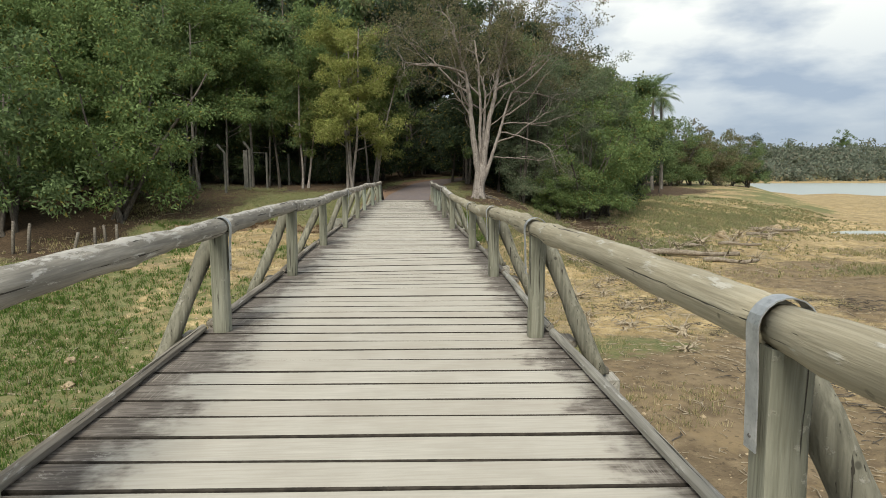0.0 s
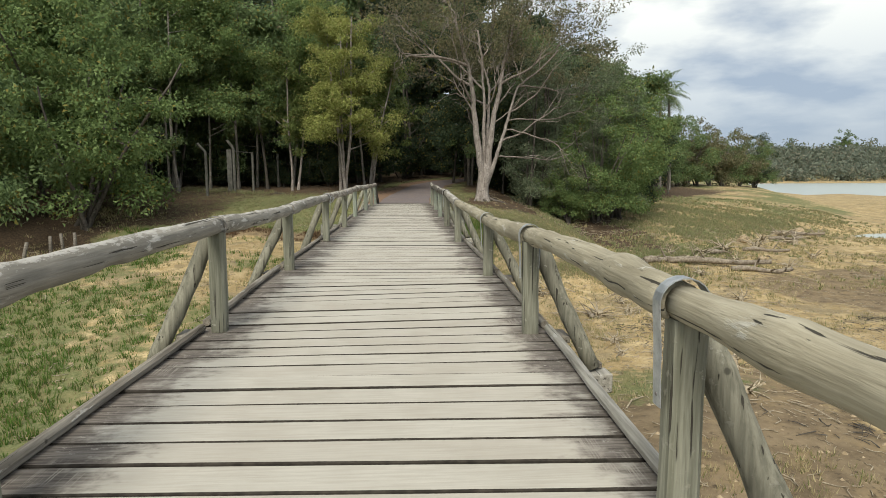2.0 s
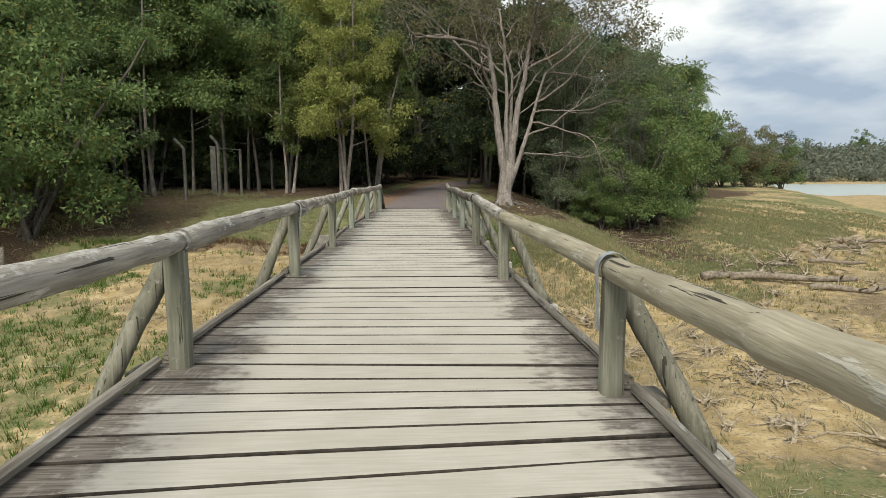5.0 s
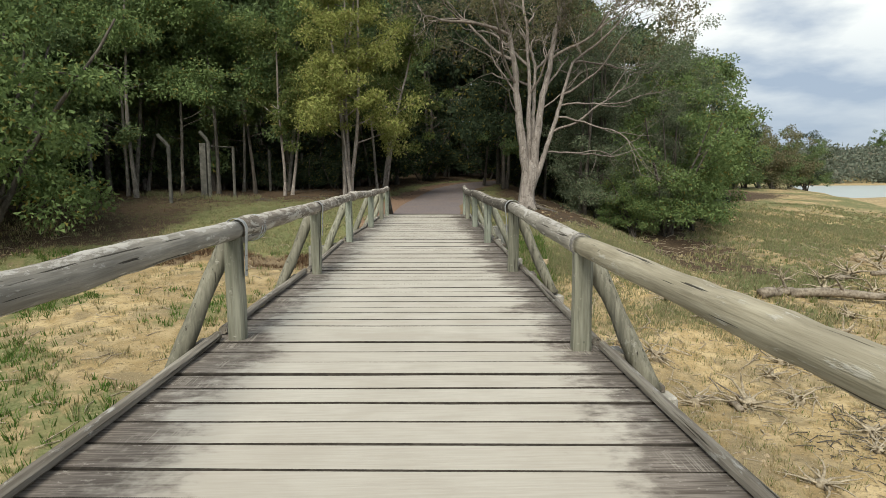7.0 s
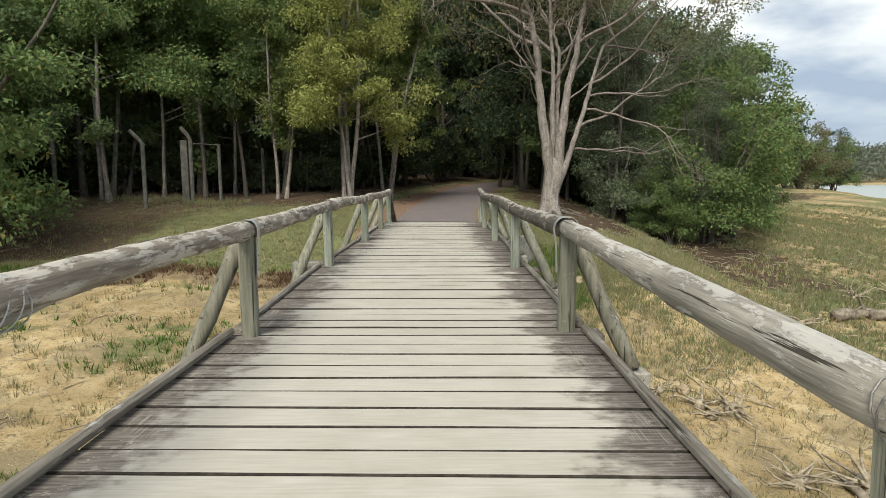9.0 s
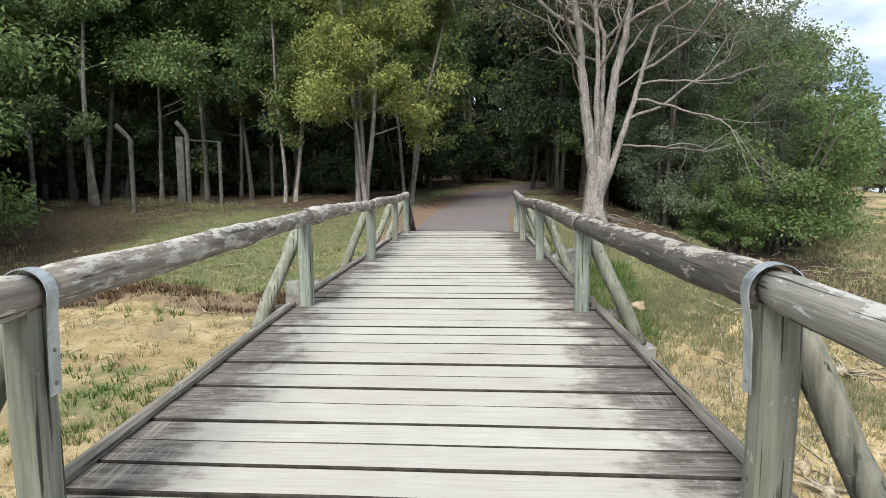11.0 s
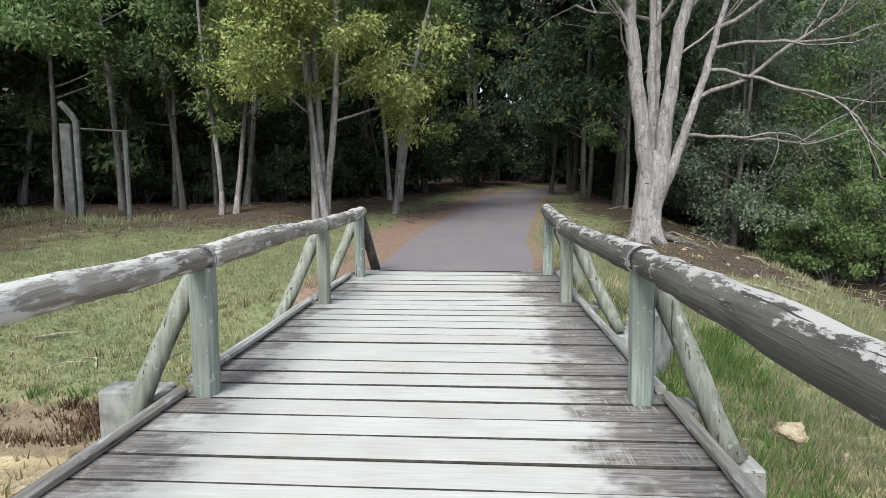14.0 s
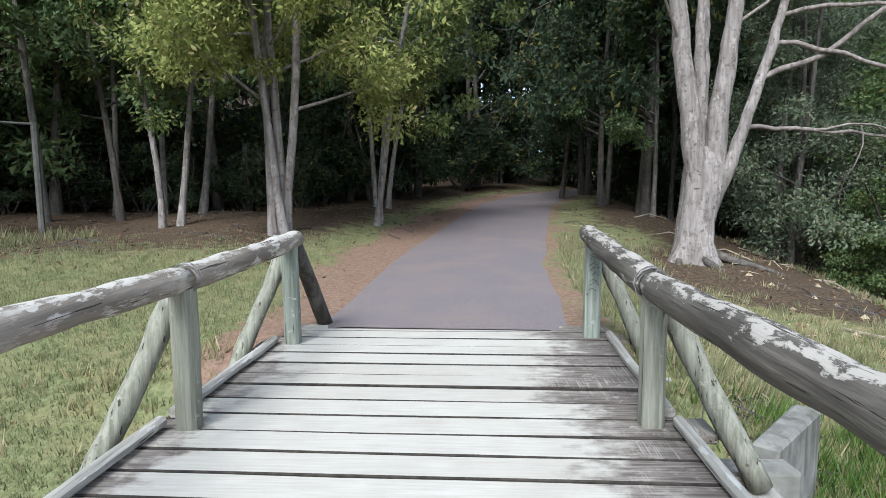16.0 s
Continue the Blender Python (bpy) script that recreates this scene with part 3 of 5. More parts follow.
def build_beams():
    for posts, s in ((POSTS_R, 1), (POSTS_L, -1)):
        for y, x, _ in posts:
            # the outrigger under the deck that carries the brace
            reach = 0.60 if s > 0 else 0.56
            v, f = block(min(x - s * 0.2, x + s * reach), max(x - s * 0.2, x + s * reach), y - 0.24, y - 0.06, -0.42, -0.26, 0.012, 0.006, rng)
            shape("outrigger_beam", v, f, KERB_PALE, footbridge)
            lo, hi = sorted((x + s * 0.205, x + s * rng.uniform(0.29, 0.34)))
            v, f = block(lo, hi, y - 0.06, y + 0.16, -0.062, -0.008, 0.006, 0.003, rng)
            shape("stub_plank", v, f, KERB_WOOD, footbridge)
            v, f = block(min(x + s * 0.25, x + s * (reach - 0.05)), max(x + s * 0.25, x + s * (reach - 0.05)), y - 0.135, y - 0.06, -0.258, -0.205, 0.008, 0.005, rng)
            shape("packing_piece", v, f, BEAM_WOOD, footbridge)
        for (ya, xa, _), (yb, xb, _) in zip(posts, posts[1:]):
            # kerb timber, laid from post to post outside them
            n = 5
            pts = []
            lift = rng.uniform(0.0, 0.02)
            for i in range(n):
                u = i / (n - 1)
                yy = ya + 0.10 + (yb - ya - 0.14) * u
                pts.append((xa + (xb - xa) * u + s * (0.135 + rng.uniform(-0.008, 0.008)), yy, DECK_Z + 0.024 + lift))
            v, f = tube(pts, [0.031] * n, 8, True, 9)
            shape("kerb_timber", v, f, KERB_PALE if ya > 24 or s > 0 and ya < 6 else KERB_WOOD, footbridge)
        for off, half in ((0.2, 0.13), (1.05, 0.2)):
            pts = [(x - s * off, y, -0.05 - half - 0.006) for y, x, _ in posts]
            v, f = tube(pts, [half] * len(pts), 8, True, 6)
            shape("bearer", v, f, BEAM_WOOD, footbridge)
    for y in (1.9, 7.3, 13.9, 21.2, 26.0):
        for x in (-1.1, 0.85):
            v, f = tube([(x, y, -4.4), (x, y, -0.38)], [0.17, 0.15], 10)
            shape("pile", v, f, BEAM_WOOD, footbridge, True)


build_planks()
build_beams()


def rail_log(a, b, r, k, parent, mat):
    """A peeled pole: bowed, tapering, with knots and dents."""
    n = 26
    pts, radii = [], []
    rr = random.Random(k)
    bow = rr.uniform(-0.03, 0.03), rr.uniform(-0.012, 0.02)
    knots = [(rr.uniform(0.05, 0.95), rr.uniform(-0.008, 0.013), rr.uniform(0.02, 0.05)) for _ in range(6)]
    va, vb = Vector(a), Vector(b)
    for i in range(n + 1):
        u = i / n
        p = va.lerp(vb, u)
        s = math.sin(math.pi * u)
        p += Vector((bow[0] * s + 0.007 * noise.noise(Vector((u * 7, k, 1))), 0, bow[1] * s + 0.008 * noise.noise(Vector((u * 6, k, 5)))))
        rad = r * (1.05 - 0.12 * u) + sum(h * math.exp(-((u - c) / w) ** 2) for c, h, w in knots) + 0.004 * noise.noise(Vector((u * 12, k, 9)))
        if i in (0, n):
            rad *= 0.9
        pts.append(p)
        radii.append(rad)
    v, f = tube(pts, radii, 14)
    v = [Vector(q) + Vector((noise.noise(Vector(q) * 5), 0, noise.noise(Vector(q) * 5 + Vector((9, 0, 0))))) * 0.006 for q in v]
    return shape("rail", v, f, mat, parent, True)


def strap(parent, x, y, s, r, rail_z, mat=STEEL):
    """A flat steel band over the pole, nailed down the post."""
    v, f = [], []
    path = [(-s * 0.068, -0.34), (-s * 0.074, -0.13)]
    path += [(math.sin(a) * (r + 0.006) * s, math.cos(a) * (r + 0.006)) for a in np.linspace(-1.75, 1.75, 12)]
    path += [(s * 0.074, -0.13), (s * 0.068, -0.26)]
    for i, (dx, dz) in enumerate(path):
        for dy in (-0.028, 0.028):
            v.append((x + dx, y + dy, rail_z + dz))
        if i:
            b = (i - 1) * 2
            f.append((b, b + 1, b + 3, b + 2))
    ob = shape("strap", v, f, mat, parent)
    m = ob.modifiers.new("thickness", "SOLIDIFY")
    m.thickness = 0.004
    for dz in (-0.19, -0.30):
        v, f = tube([(x - s * 0.068, y, rail_z + dz), (x - s * 0.076, y, rail_z + dz)], [0.009, 0.006], 8)
        shape("nail", v, f, WIRE, ob)


def wire_wrap(parent, x, y, r, rail_z, k):
    rr = random.Random(k)
    pieces = []
    for j in range(3):
        yy, t = y + rr.uniform(-0.03, 0.03), rr.uniform(-0.03, 0.03)
        pts = [(x + math.cos(a) * (r + 0.004), yy + t * math.sin(a), rail_z + math.sin(a) * (r + 0.004)) for a in np.linspace(0, 2 * math.pi, 15)]
        pieces.append(tube(pts, [0.0028] * 15, 5, False))
    v, f = merge(pieces)
    shape("wire_tie", v, f, WIRE, parent)


def railing(posts, s, name_label):
    rail_thing = thing("wooden_railing", (posts[0][1], posts[0][0], DECK_Z), name_label, "railing", "railings of the footbridge")
    rail_thing.location = (0, 0, 0)
    last = len(posts) - 1
    for i, (y, x, top) in enumerate(posts):
        rail_z = top - 0.075
        green = y > 19 if s > 0 else y > 19
        wood = POST_GREEN if green and i % 2 == (1 if s > 0 else 1) or 20 < y < 26 else POST_WOOD
        r = rng.uniform(0.058, 0.066)
        lean = rng.uniform(-0.012, 0.012)
        zs = (-0.42, -0.1, 0.05, 0.3, 0.55, rail_z - 0.045)
        v, f = tube([(x + lean * z, y + 0.006 * math.sin(9 * z + i), z) for z in zs], [r * (1 + rng.uniform(-0.03, 0.03)) for _ in zs], 16, True, 5)
        shape("post", v, f, wood, rail_thing, False)
        # raking brace outside the post
        foot = (x + s * rng.uniform(0.45, 0.51), y - 0.15 + rng.uniform(-0.03, 0.03), -0.25)
        head = (x + s * 0.085, y + 0.09, rail_z - 0.11)
        n = 7
        pts = [Vector(head).lerp(Vector(foot), u / n) + Vector((0, 0.008 * math.sin(u * 2.1 + i), 0.012 * math.sin(u + i * 2))) for u in range(n + 1)]
        v, f = tube(pts, [rng.uniform(0.058, 0.068) * (1 + 0.05 * math.sin(u * 1.7)) for u in range(n + 1)], 12)
        shape("brace", v, f, BRACE_WOOD if not green else POST_WOOD, rail_thing, True)
    k = 0
    for i in range(last):
        (ya, xa, za), (yb, xb, zb) = posts[i], posts[i + 1]
        r = 0.083 if s > 0 and ya > 17 else 0.073
        if s > 0:
            mat = RAIL_PALE if ya < 13 else RAIL_GREY if ya < 17 else RAIL_DARK
        else:
            mat = RAIL_GREY if ya < 13 else RAIL_LICHEN
        end = 0.16 if i == last - 1 else -0.004
        za, zb, lean_in = za - r, zb - r, s * 0.012
        rail_log((xa - lean_in, ya + (0.004 if i else 0), za), (xb - lean_in, yb + end, zb), r, i * 7 + (3 if s > 0 else 50), rail_thing, mat)
        if 0 < i:
            if i in ((2, 3, 4, 5, 7) if s > 0 else (3, 6, 7)):
                strap(rail_thing, xa - lean_in, ya, s, r + 0.004, za)
            else:
                wire_wrap(rail_thing, xa - lean_in, ya, r + 0.002, za, i)
    if s < 0:
        # the pole split along its grain past one post, bound with a loop of cable
        y, x, top = posts[6]
        z = top - 0.075
        pts = [(x + 0.035, y + 0.10 + 0.16 * u, z - 0.082 + 0.010 * u + 0.004 * math.sin(u * 2)) for u in range(9)]
        shape("split_piece", *tube(pts, [0.030, 0.036, 0.036, 0.034, 0.033, 0.030, 0.026, 0.020, 0.010], 10), RAIL_GREY, rail_thing, True)
        for k in range(3):
            yy = y + 0.42 + 0.035 * k
            loop = [(x + 0.012 + 0.085 * math.cos(a), yy + 0.05 * math.sin(a + k), z - 0.02 + 0.102 * math.sin(a)) for a in np.linspace(0, 2 * math.pi, 18)]
            shape("cable_loop", *tube(loop, [0.0035] * 18, 5, False), STEEL, rail_thing, True)
    return rail_thing


RAILING_R = railing(POSTS_R, 1, "pale peeled log railing with square posts and raking braces")
RAILING_L = railing(POSTS_L, -1, "grey lichened log railing with square posts and raking braces")


def abutment(s):
    ob = thing("concrete_abutment", (0, 0, 0), "stained grey concrete wing wall beside the deck", "wall", "concrete abutments")
    if s > 0:
        v, f = block(-0.08, 0.08, 0.0, 0.86, -1.9, -0.22, 0.02, 0.008, rng)
        m = pose(1.99, 27.43, 0, 0, 0, -42)
        shape("wing_wall", [m @ Vector(q) for q in v], f, CONCRETE, ob)
        v, f = block(1.25, 2.09, 27.21, 27.40, -1.9, -0.28, 0.012, 0.006, rng)
        shape("end_block", v, f, CONCRETE, ob)
    else:
        v, f = block(-3.1, -2.5, 26.25, 26.55, -1.9, -0.64, 0.02, 0.008, rng)
        shape("wing_wall", v, f, CONCRETE, ob)
    return ob


abutment(1)
abutment(-1)
sill = shape("abutment_wall", *block(-1.55, 1.5, 28.5, 28.96, -1.6, -0.42, 0.02), CONCRETE)
tagged(sill, "concrete bearing wall under the bridge end", "wall", "", "structure")

# ---- trees ----


def leaves(centres, radii, counts, size, r, flat=0.7, droop=0.0, shell=0.55, corners=4):
    """Many small four-cornered leaves scattered in clumps; returns vertex and face arrays."""
    g = np.random.default_rng(r)
    idx = np.repeat(np.arange(len(centres)), counts)
    n = len(idx)
    d = g.normal(size=(n, 3))
    d /= np.linalg.norm(d, axis=1, keepdims=True) + 1e-9
    rad = np.asarray(radii)[idx] * (shell + (1 - shell) * g.random(n)) * g.uniform(0.75, 1.15, n)
    p = np.asarray(centres)[idx] + d * rad[:, None] * np.array([1, 1, flat])
    a = g.normal(size=(n, 3)) + d * 0.8 + np.array([0, 0, -droop])
    a /= np.linalg.norm(a, axis=1, keepdims=True) + 1e-9
    b = np.cross(a, g.normal(size=(n, 3)))
    b /= np.linalg.norm(b, axis=1, keepdims=True) + 1e-9
    s = size * g.uniform(0.6, 1.3, n)[:, None]
    c = np.cross(a, b)
    v = np.stack([p, p + a * s * 0.5 + b * s * 0.22 + c * s * 0.1, p + a * s, p + a * s * 0.5 - b * s * 0.22 + c * s * 0.1], axis=1).reshape(-1, 3)
    if corners == 3:
        v = v.reshape(-1, 4, 3)[:, (0, 1, 2)] + np.stack([-b * s * 0.16, b * s * 0.12, b * 0], axis=1)
        v = v.reshape(-1, 3)
    f = np.arange(n * corners).reshape(-1, corners)
    return v, f


def quick_mesh(name, v, f, material, parent):
    me = bpy.data.meshes.new(name)
    v, f = np.asarray(v, dtype=np.float32), np.asarray(f, dtype=np.int32)
    me.vertices.add(len(v))
    me.vertices.foreach_set("co", v.ravel())
    me.loops.add(f.size)
    me.loops.foreach_set("vertex_index", f.ravel())
    me.polygons.add(len(f))
    me.polygons.foreach_set("loop_start", np.arange(0, f.size, f.shape[1], dtype=np.int32))
    me.polygons.foreach_set("loop_total", np.full(len(f), f.shape[1], dtype=np.int32))
    me.update(calc_edges=True)
    me.materials.append(material)
    ob = new(name, me)
    ob.parent = parent
    return ob


def limb(start, direction, length, r0, r1, rr, bend=0.25, lift=0.1, n=7):
    pts, radii = [Vector(start)], [r0]
    d = Vector(direction).normalized()
    for i in range(n):
        d = (d + Vector((rr.uniform(-bend, bend), rr.uniform(-bend, bend), rr.uniform(-bend, bend) + lift)) * 0.6).normalized()
        pts.append(pts[-1] + d * (length / n))
        radii.append(r0 + (r1 - r0) * (i + 1) / n)
    return pts, radii, d


def branching(pieces, tips, start, direction, length, r0, depth, rr, bend, lift, spread, kids, shrink=0.66):
    n = 8 if depth > 2 else 6 if depth > 1 else 4
    pts, radii, d = limb(start, direction, length, r0, r0 * (0.55 if depth else 0.3), rr, bend, lift, n)
    pieces.append(tube(pts, radii, 8 if depth > 2 else 5 if depth > 1 else 3, False))
    if depth == 0:
        tips += [pts[-1], pts[len(pts) // 2]]
        return pts
    for i in range(kids):
        u = rr.uniform(0.35, 1.0) if i else 1.0
        j = min(len(pts) - 1, max(1, round(u * (len(pts) - 1))))
        w = Vector((rr.gauss(0, 1), rr.gauss(0, 1), rr.gauss(0, 0.6))).normalized()
        branching(pieces, tips, pts[j], d + w * spread, length * rr.uniform(shrink - 0.12, shrink + 0.1), radii[j] * rr.uniform(0.55, 0.78), depth - 1, rr, min(0.5, bend * 1.32), lift, spread, kids, shrink)
    return pts


def tree_thing(label, category="tree", group="trees of the wood"):
    return thing("tree", (0, 0, 0), label, category, group)


def forest_tree(k, tall, crown_from, crown_wide, leaf_mat, bark_mat, label, clumps=46, per=95, size=0.26, trunk=0.14, stems=1, corners=3, loose=0.30):
    """A woodland tree: thin stem or stems, side limbs, a crown of loose clumps with gaps."""
    rr = random.Random(k)
    ob = tree_thing(label)
    wood, centres = [], []
    for s in range(stems):
        lean = Vector((rr.uniform(-0.10, 0.10), rr.uniform(-0.10, 0.10), 1))
        pts, radii, _ = limb((rr.uniform(-0.25, 0.25) * (stems > 1), rr.uniform(-0.25, 0.25) * (stems > 1), -0.25), lean, tall * rr.uniform(0.82, 0.95), trunk * rr.uniform(0.75, 1.1), 0.03, rr, 0.09, 0.05, 9)
        radii[0] *= 1.5
        wood.append(tube(pts, radii, 8, False))
        for i in range(11 // stems + 3):
            u = rr.uniform(crown_from, 1.0)
            j = min(len(pts) - 2, int(u * (len(pts) - 1)))
            p = pts[j].lerp(pts[j + 1], rr.random())
            a = rr.uniform(0, 2 * math.pi)
            reach = crown_wide * rr.uniform(0.45, 1.0) * (1.15 - 0.6 * (u - crown_from) / (1.01 - crown_from))
            lp, lr, _ = limb(p, (math.cos(a), math.sin(a), rr.uniform(0.1, 0.7)), reach, radii[j] * 0.45, 0.012, rr, 0.3, 0.08, 5)
            wood.append(tube(lp, lr, 5, False))
            centres += [lp[-1], lp[-2], lp[3]]
    while len(centres) < clumps:
        c = rr.choice(centres)
        centres.append(c + Vector((rr.gauss(0, 0.5), rr.gauss(0, 0.5), rr.gauss(0, 0.4))))
    centres = centres[:clumps] if len(centres) > clumps else centres
    v, f = merge(wood)
    shape("trunk", v, f, bark_mat, ob, True)
    rad = [rr.uniform(0.45, 1.0) * crown_wide * loose for _ in centres]
    cnt = [max(12, int(per * (q / (crown_wide * 0.22)))) for q in rad]
    v, f = leaves([tuple(c) for c in centres], rad, cnt, size, k, 0.62, 0.5, 0.35, corners)
    quick_mesh("crown", v, f, leaf_mat, ob)
    return ob


def bush_tree(k, tall, wide, leaf_mat, bark_mat, label, clumps=60, per=90, size=0.24, corners=3):
    """A broad tree leafy to the ground, with a few bent stems."""
    rr = random.Random(k)
    ob = tree_thing(label)
    wood, centres = [], []
    for s in range(5):
        a = rr.uniform(0, 6.28)
        pts, radii, _ = limb((rr.uniform(-0.4, 0.4), rr.uniform(-0.4, 0.4), -0.25), (math.cos(a) * 0.4, math.sin(a) * 0.4, 1), tall * rr.uniform(0.6, 0.9), 0.10, 0.03, rr, 0.22, 0.05, 8)
        wood.append(tube(pts, radii, 6, False))
        for i in range(6):
            j = rr.randint(2, 7)
            b = rr.uniform(0, 6.28)
            lp, lr, _ = limb(pts[j], (math.cos(b), math.sin(b), rr.uniform(-0.1, 0.5)), wide * rr.uniform(0.3, 0.6), 0.04, 0.01, rr, 0.3, 0.0, 5)
            wood.append(tube(lp, lr, 4, False))
            centres += [lp[-1], lp[-3]]
    for i in range(clumps - len(centres)):
        a, e, q = rr.uniform(0, 6.28), rr.uniform(0.12, 1.0), rr.uniform(0.6, 1.0)
        env = wide * math.sqrt(max(0.05, 1 - (2 * e - 0.85) ** 2 * 0.75)) * q
        centres.append(Vector((math.cos(a) * env, math.sin(a) * env, tall * e)))
    v, f = merge(wood)
    shape("trunk", v, f, bark_mat, ob, True)
    rad = [rr.uniform(0.4, 1.0) * wide * 0.28 for _ in centres]
    cnt = [max(14, int(per * (q / (wide * 0.21)))) for q in rad]
    v, f = leaves([tuple(c) for c in centres], rad, cnt, size, k, 0.7, 0.5, 0.4, corners)
    quick_mesh("crown", v, f, leaf_mat, ob)
    return ob


def stand(ob, x, y, scale=1.0, turn=0.0, sink=0.0, tall=1.0):
    ob.matrix_basis = Matrix.LocRotScale((x, y, height(x, y) - sink), Euler((0, 0, turn)), (scale, scale, scale * tall))
    return ob


def replant(ob, x, y, scale, turn, tall=1.0, sink=0.0):
    m = copy_thing(ob, Matrix.Identity(4))
    return stand(m, x, y, scale, turn, sink, tall)


def bare_tree():
    """The big pale tree by the path: a thick bole, four rising stems, a wide dome of bare twigs, thin leaf on top."""
    rr = random.Random(5)
    ob = thing("bare_tree", (0, 0, 0), "large pale-barked tree with mostly bare spreading branches", "tree")
    n = 24
    base = []
    rings = ((-0.4, 0.75, -0.10), (-0.05, 0.52, -0.10), (0.12, 0.41, -0.11), (0.35, 0.335, -0.12), (0.7, 0.315, -0.10), (1.1, 0.335, -0.02), (1.45, 0.36, 0.02), (1.7, 0.32, 0.02), (1.9, 0.20, 0.0), (2.0, 0.08, 0.0))
    for z, r, cx in rings:
        for k in range(n):
            a = 2 * math.pi * k / n
            flare = 1 + 0.22 * math.sin(4 * a + 0.6) * max(0.15, 0.9 - 1.6 * max(0, z)) + 0.07 * math.sin(7 * a + 1 + z * 0.9) + 0.05 * noise.noise(Vector((math.cos(a) * 2, math.sin(a) * 2, z * 2.5)))
            base.append((math.cos(a) * r * flare + cx, math.sin(a) * r * flare * 0.95, z))
    last = len(rings) - 1
    faces = [(j * n + k, j * n + (k + 1) % n, (j + 1) * n + (k + 1) % n, (j + 1) * n + k) for j in range(last) for k in range(n)]
    faces.append(tuple(range(last * n, (last + 1) * n)))
    stout, fine, tips = [(base, faces)], [], []

    def stem(points, r0, r1):
        pts = []
        for p, q in zip(points, points[1:]):
            p, q = Vector(p), Vector(q)
            pts += [p.lerp(q, u / 4) + Vector((rr.uniform(-0.02, 0.02), rr.uniform(-0.02, 0.02), 0)) for u in range(4)]
        pts.append(Vector(points[-1]))
        m = len(pts) - 1
        stout.append(tube(pts, [(r0 + (r1 - r0) * i / m) * rr.uniform(0.95, 1.06) for i in range(m + 1)], 12, False))
        return pts
    outer = stem(((-0.12, -0.08, 1.3), (-0.32, -0.10, 2.3), (-0.46, -0.05, 3.4), (-0.56, 0.05, 4.4), (-0.62, 0.1, 5.6), (-0.85, 0.2, 6.9)), 0.205, 0.09)
    inner = stem(((-0.02, 0.1, 1.5), (0.02, 0.16, 2.6), (0.03, 0.3, 3.8), (0.12, 0.45, 5.0), (0.05, 0.6, 6.6)), 0.12, 0.06)
    main = stem(((0.16, -0.06, 1.4), (0.20, -0.08, 2.4), (0.33, -0.05, 3.4), (0.52, 0.0, 4.6), (0.80, 0.0, 5.6), (1.05, 0.1, 7.2)), 0.195, 0.08)
    right = stem(((0.05, -0.08, 0.75), (0.36, -0.22, 1.7), (0.62, -0.28, 2.5), (1.02, -0.25, 3.7), (1.30, -0.2, 4.6), (1.75, -0.1, 5.9)), 0.125, 0.05)
    back = stem(((0.1, 0.2, 1.5), (0.25, 0.5, 2.8), (0.5, 0.9, 4.2), (0.7, 1.3, 5.8)), 0.11, 0.06)
    # crown limbs: from which stem and how far up it, which way, length, thickness
    crown = ((outer, 1.0, (-0.5, 0.1, 1.0), 2.6, 0.085), (outer, 1.0, (-1.2, -0.4, 0.55), 3.2, 0.075), (outer, 0.86, (-1.3, 0.5, 0.75), 3.3, 0.07), (outer, 0.72, (-1.0, -0.9, 0.75), 3.0, 0.06), (outer, 0.6, (-0.7, -0.3, 0.95), 2.2, 0.045),
             (inner, 1.0, (0.0, 0.3, 1.0), 2.5, 0.075), (inner, 0.9, (-0.6, 1.0, 0.7), 2.9, 0.065), (inner, 0.7, (0.3, -0.8, 0.9), 2.5, 0.05),
             (main, 1.0, (0.3, -0.2, 1.0), 2.5, 0.08), (main, 1.0, (1.0, 0.5, 0.75), 2.9, 0.07), (main, 0.85, (0.9, -0.8, 0.6), 3.0, 0.065), (main, 0.66, (0.7, 0.2, 0.75), 2.6, 0.05),
             (right, 1.0, (1.0, -0.2, 0.75), 3.0, 0.055), (right, 1.0, (1.1, 0.6, 0.4), 2.9, 0.05), (right, 0.82, (1.2, -0.6, 0.35), 3.0, 0.05),
             (back, 1.0, (0.5, 1.0, 0.8), 2.9, 0.07), (back, 1.0, (1.0, 0.7, 0.7), 2.9, 0.06), (back, 0.8, (-0.4, 1.1, 0.7), 2.7, 0.055))
    for pts, u, way, ln, r in crown:
        branching(fine, tips, pts[round(u * (len(pts) - 1))], way, ln, r, 5, rr, 0.32, 0.015, 0.68, 3, 0.66)
    # low limbs that reach out and droop over the shore, and a few over the path
    for pts, u, way, ln, r in ((right, 0.48, (1.25, -0.3, 0.42), 3.0, 0.055), (right, 0.36, (1.2, 0.4, 0.30), 2.8, 0.045), (right, 0.62, (1.2, -0.1, 0.28), 3.0, 0.045), (right, 0.72, (1.0, -0.9, 0.2), 2.7, 0.04), (main, 0.5, (1.1, -0.3, 0.5), 1.9, 0.035), (outer, 0.45, (-0.9, -0.3, 1.2), 1.3, 0.032)):
        branching(fine, tips, pts[round(u * (len(pts) - 1))], way, ln, r, 4 if ln > 2 else 2, rr, 0.46, -0.01, 0.66, 3, 0.64)
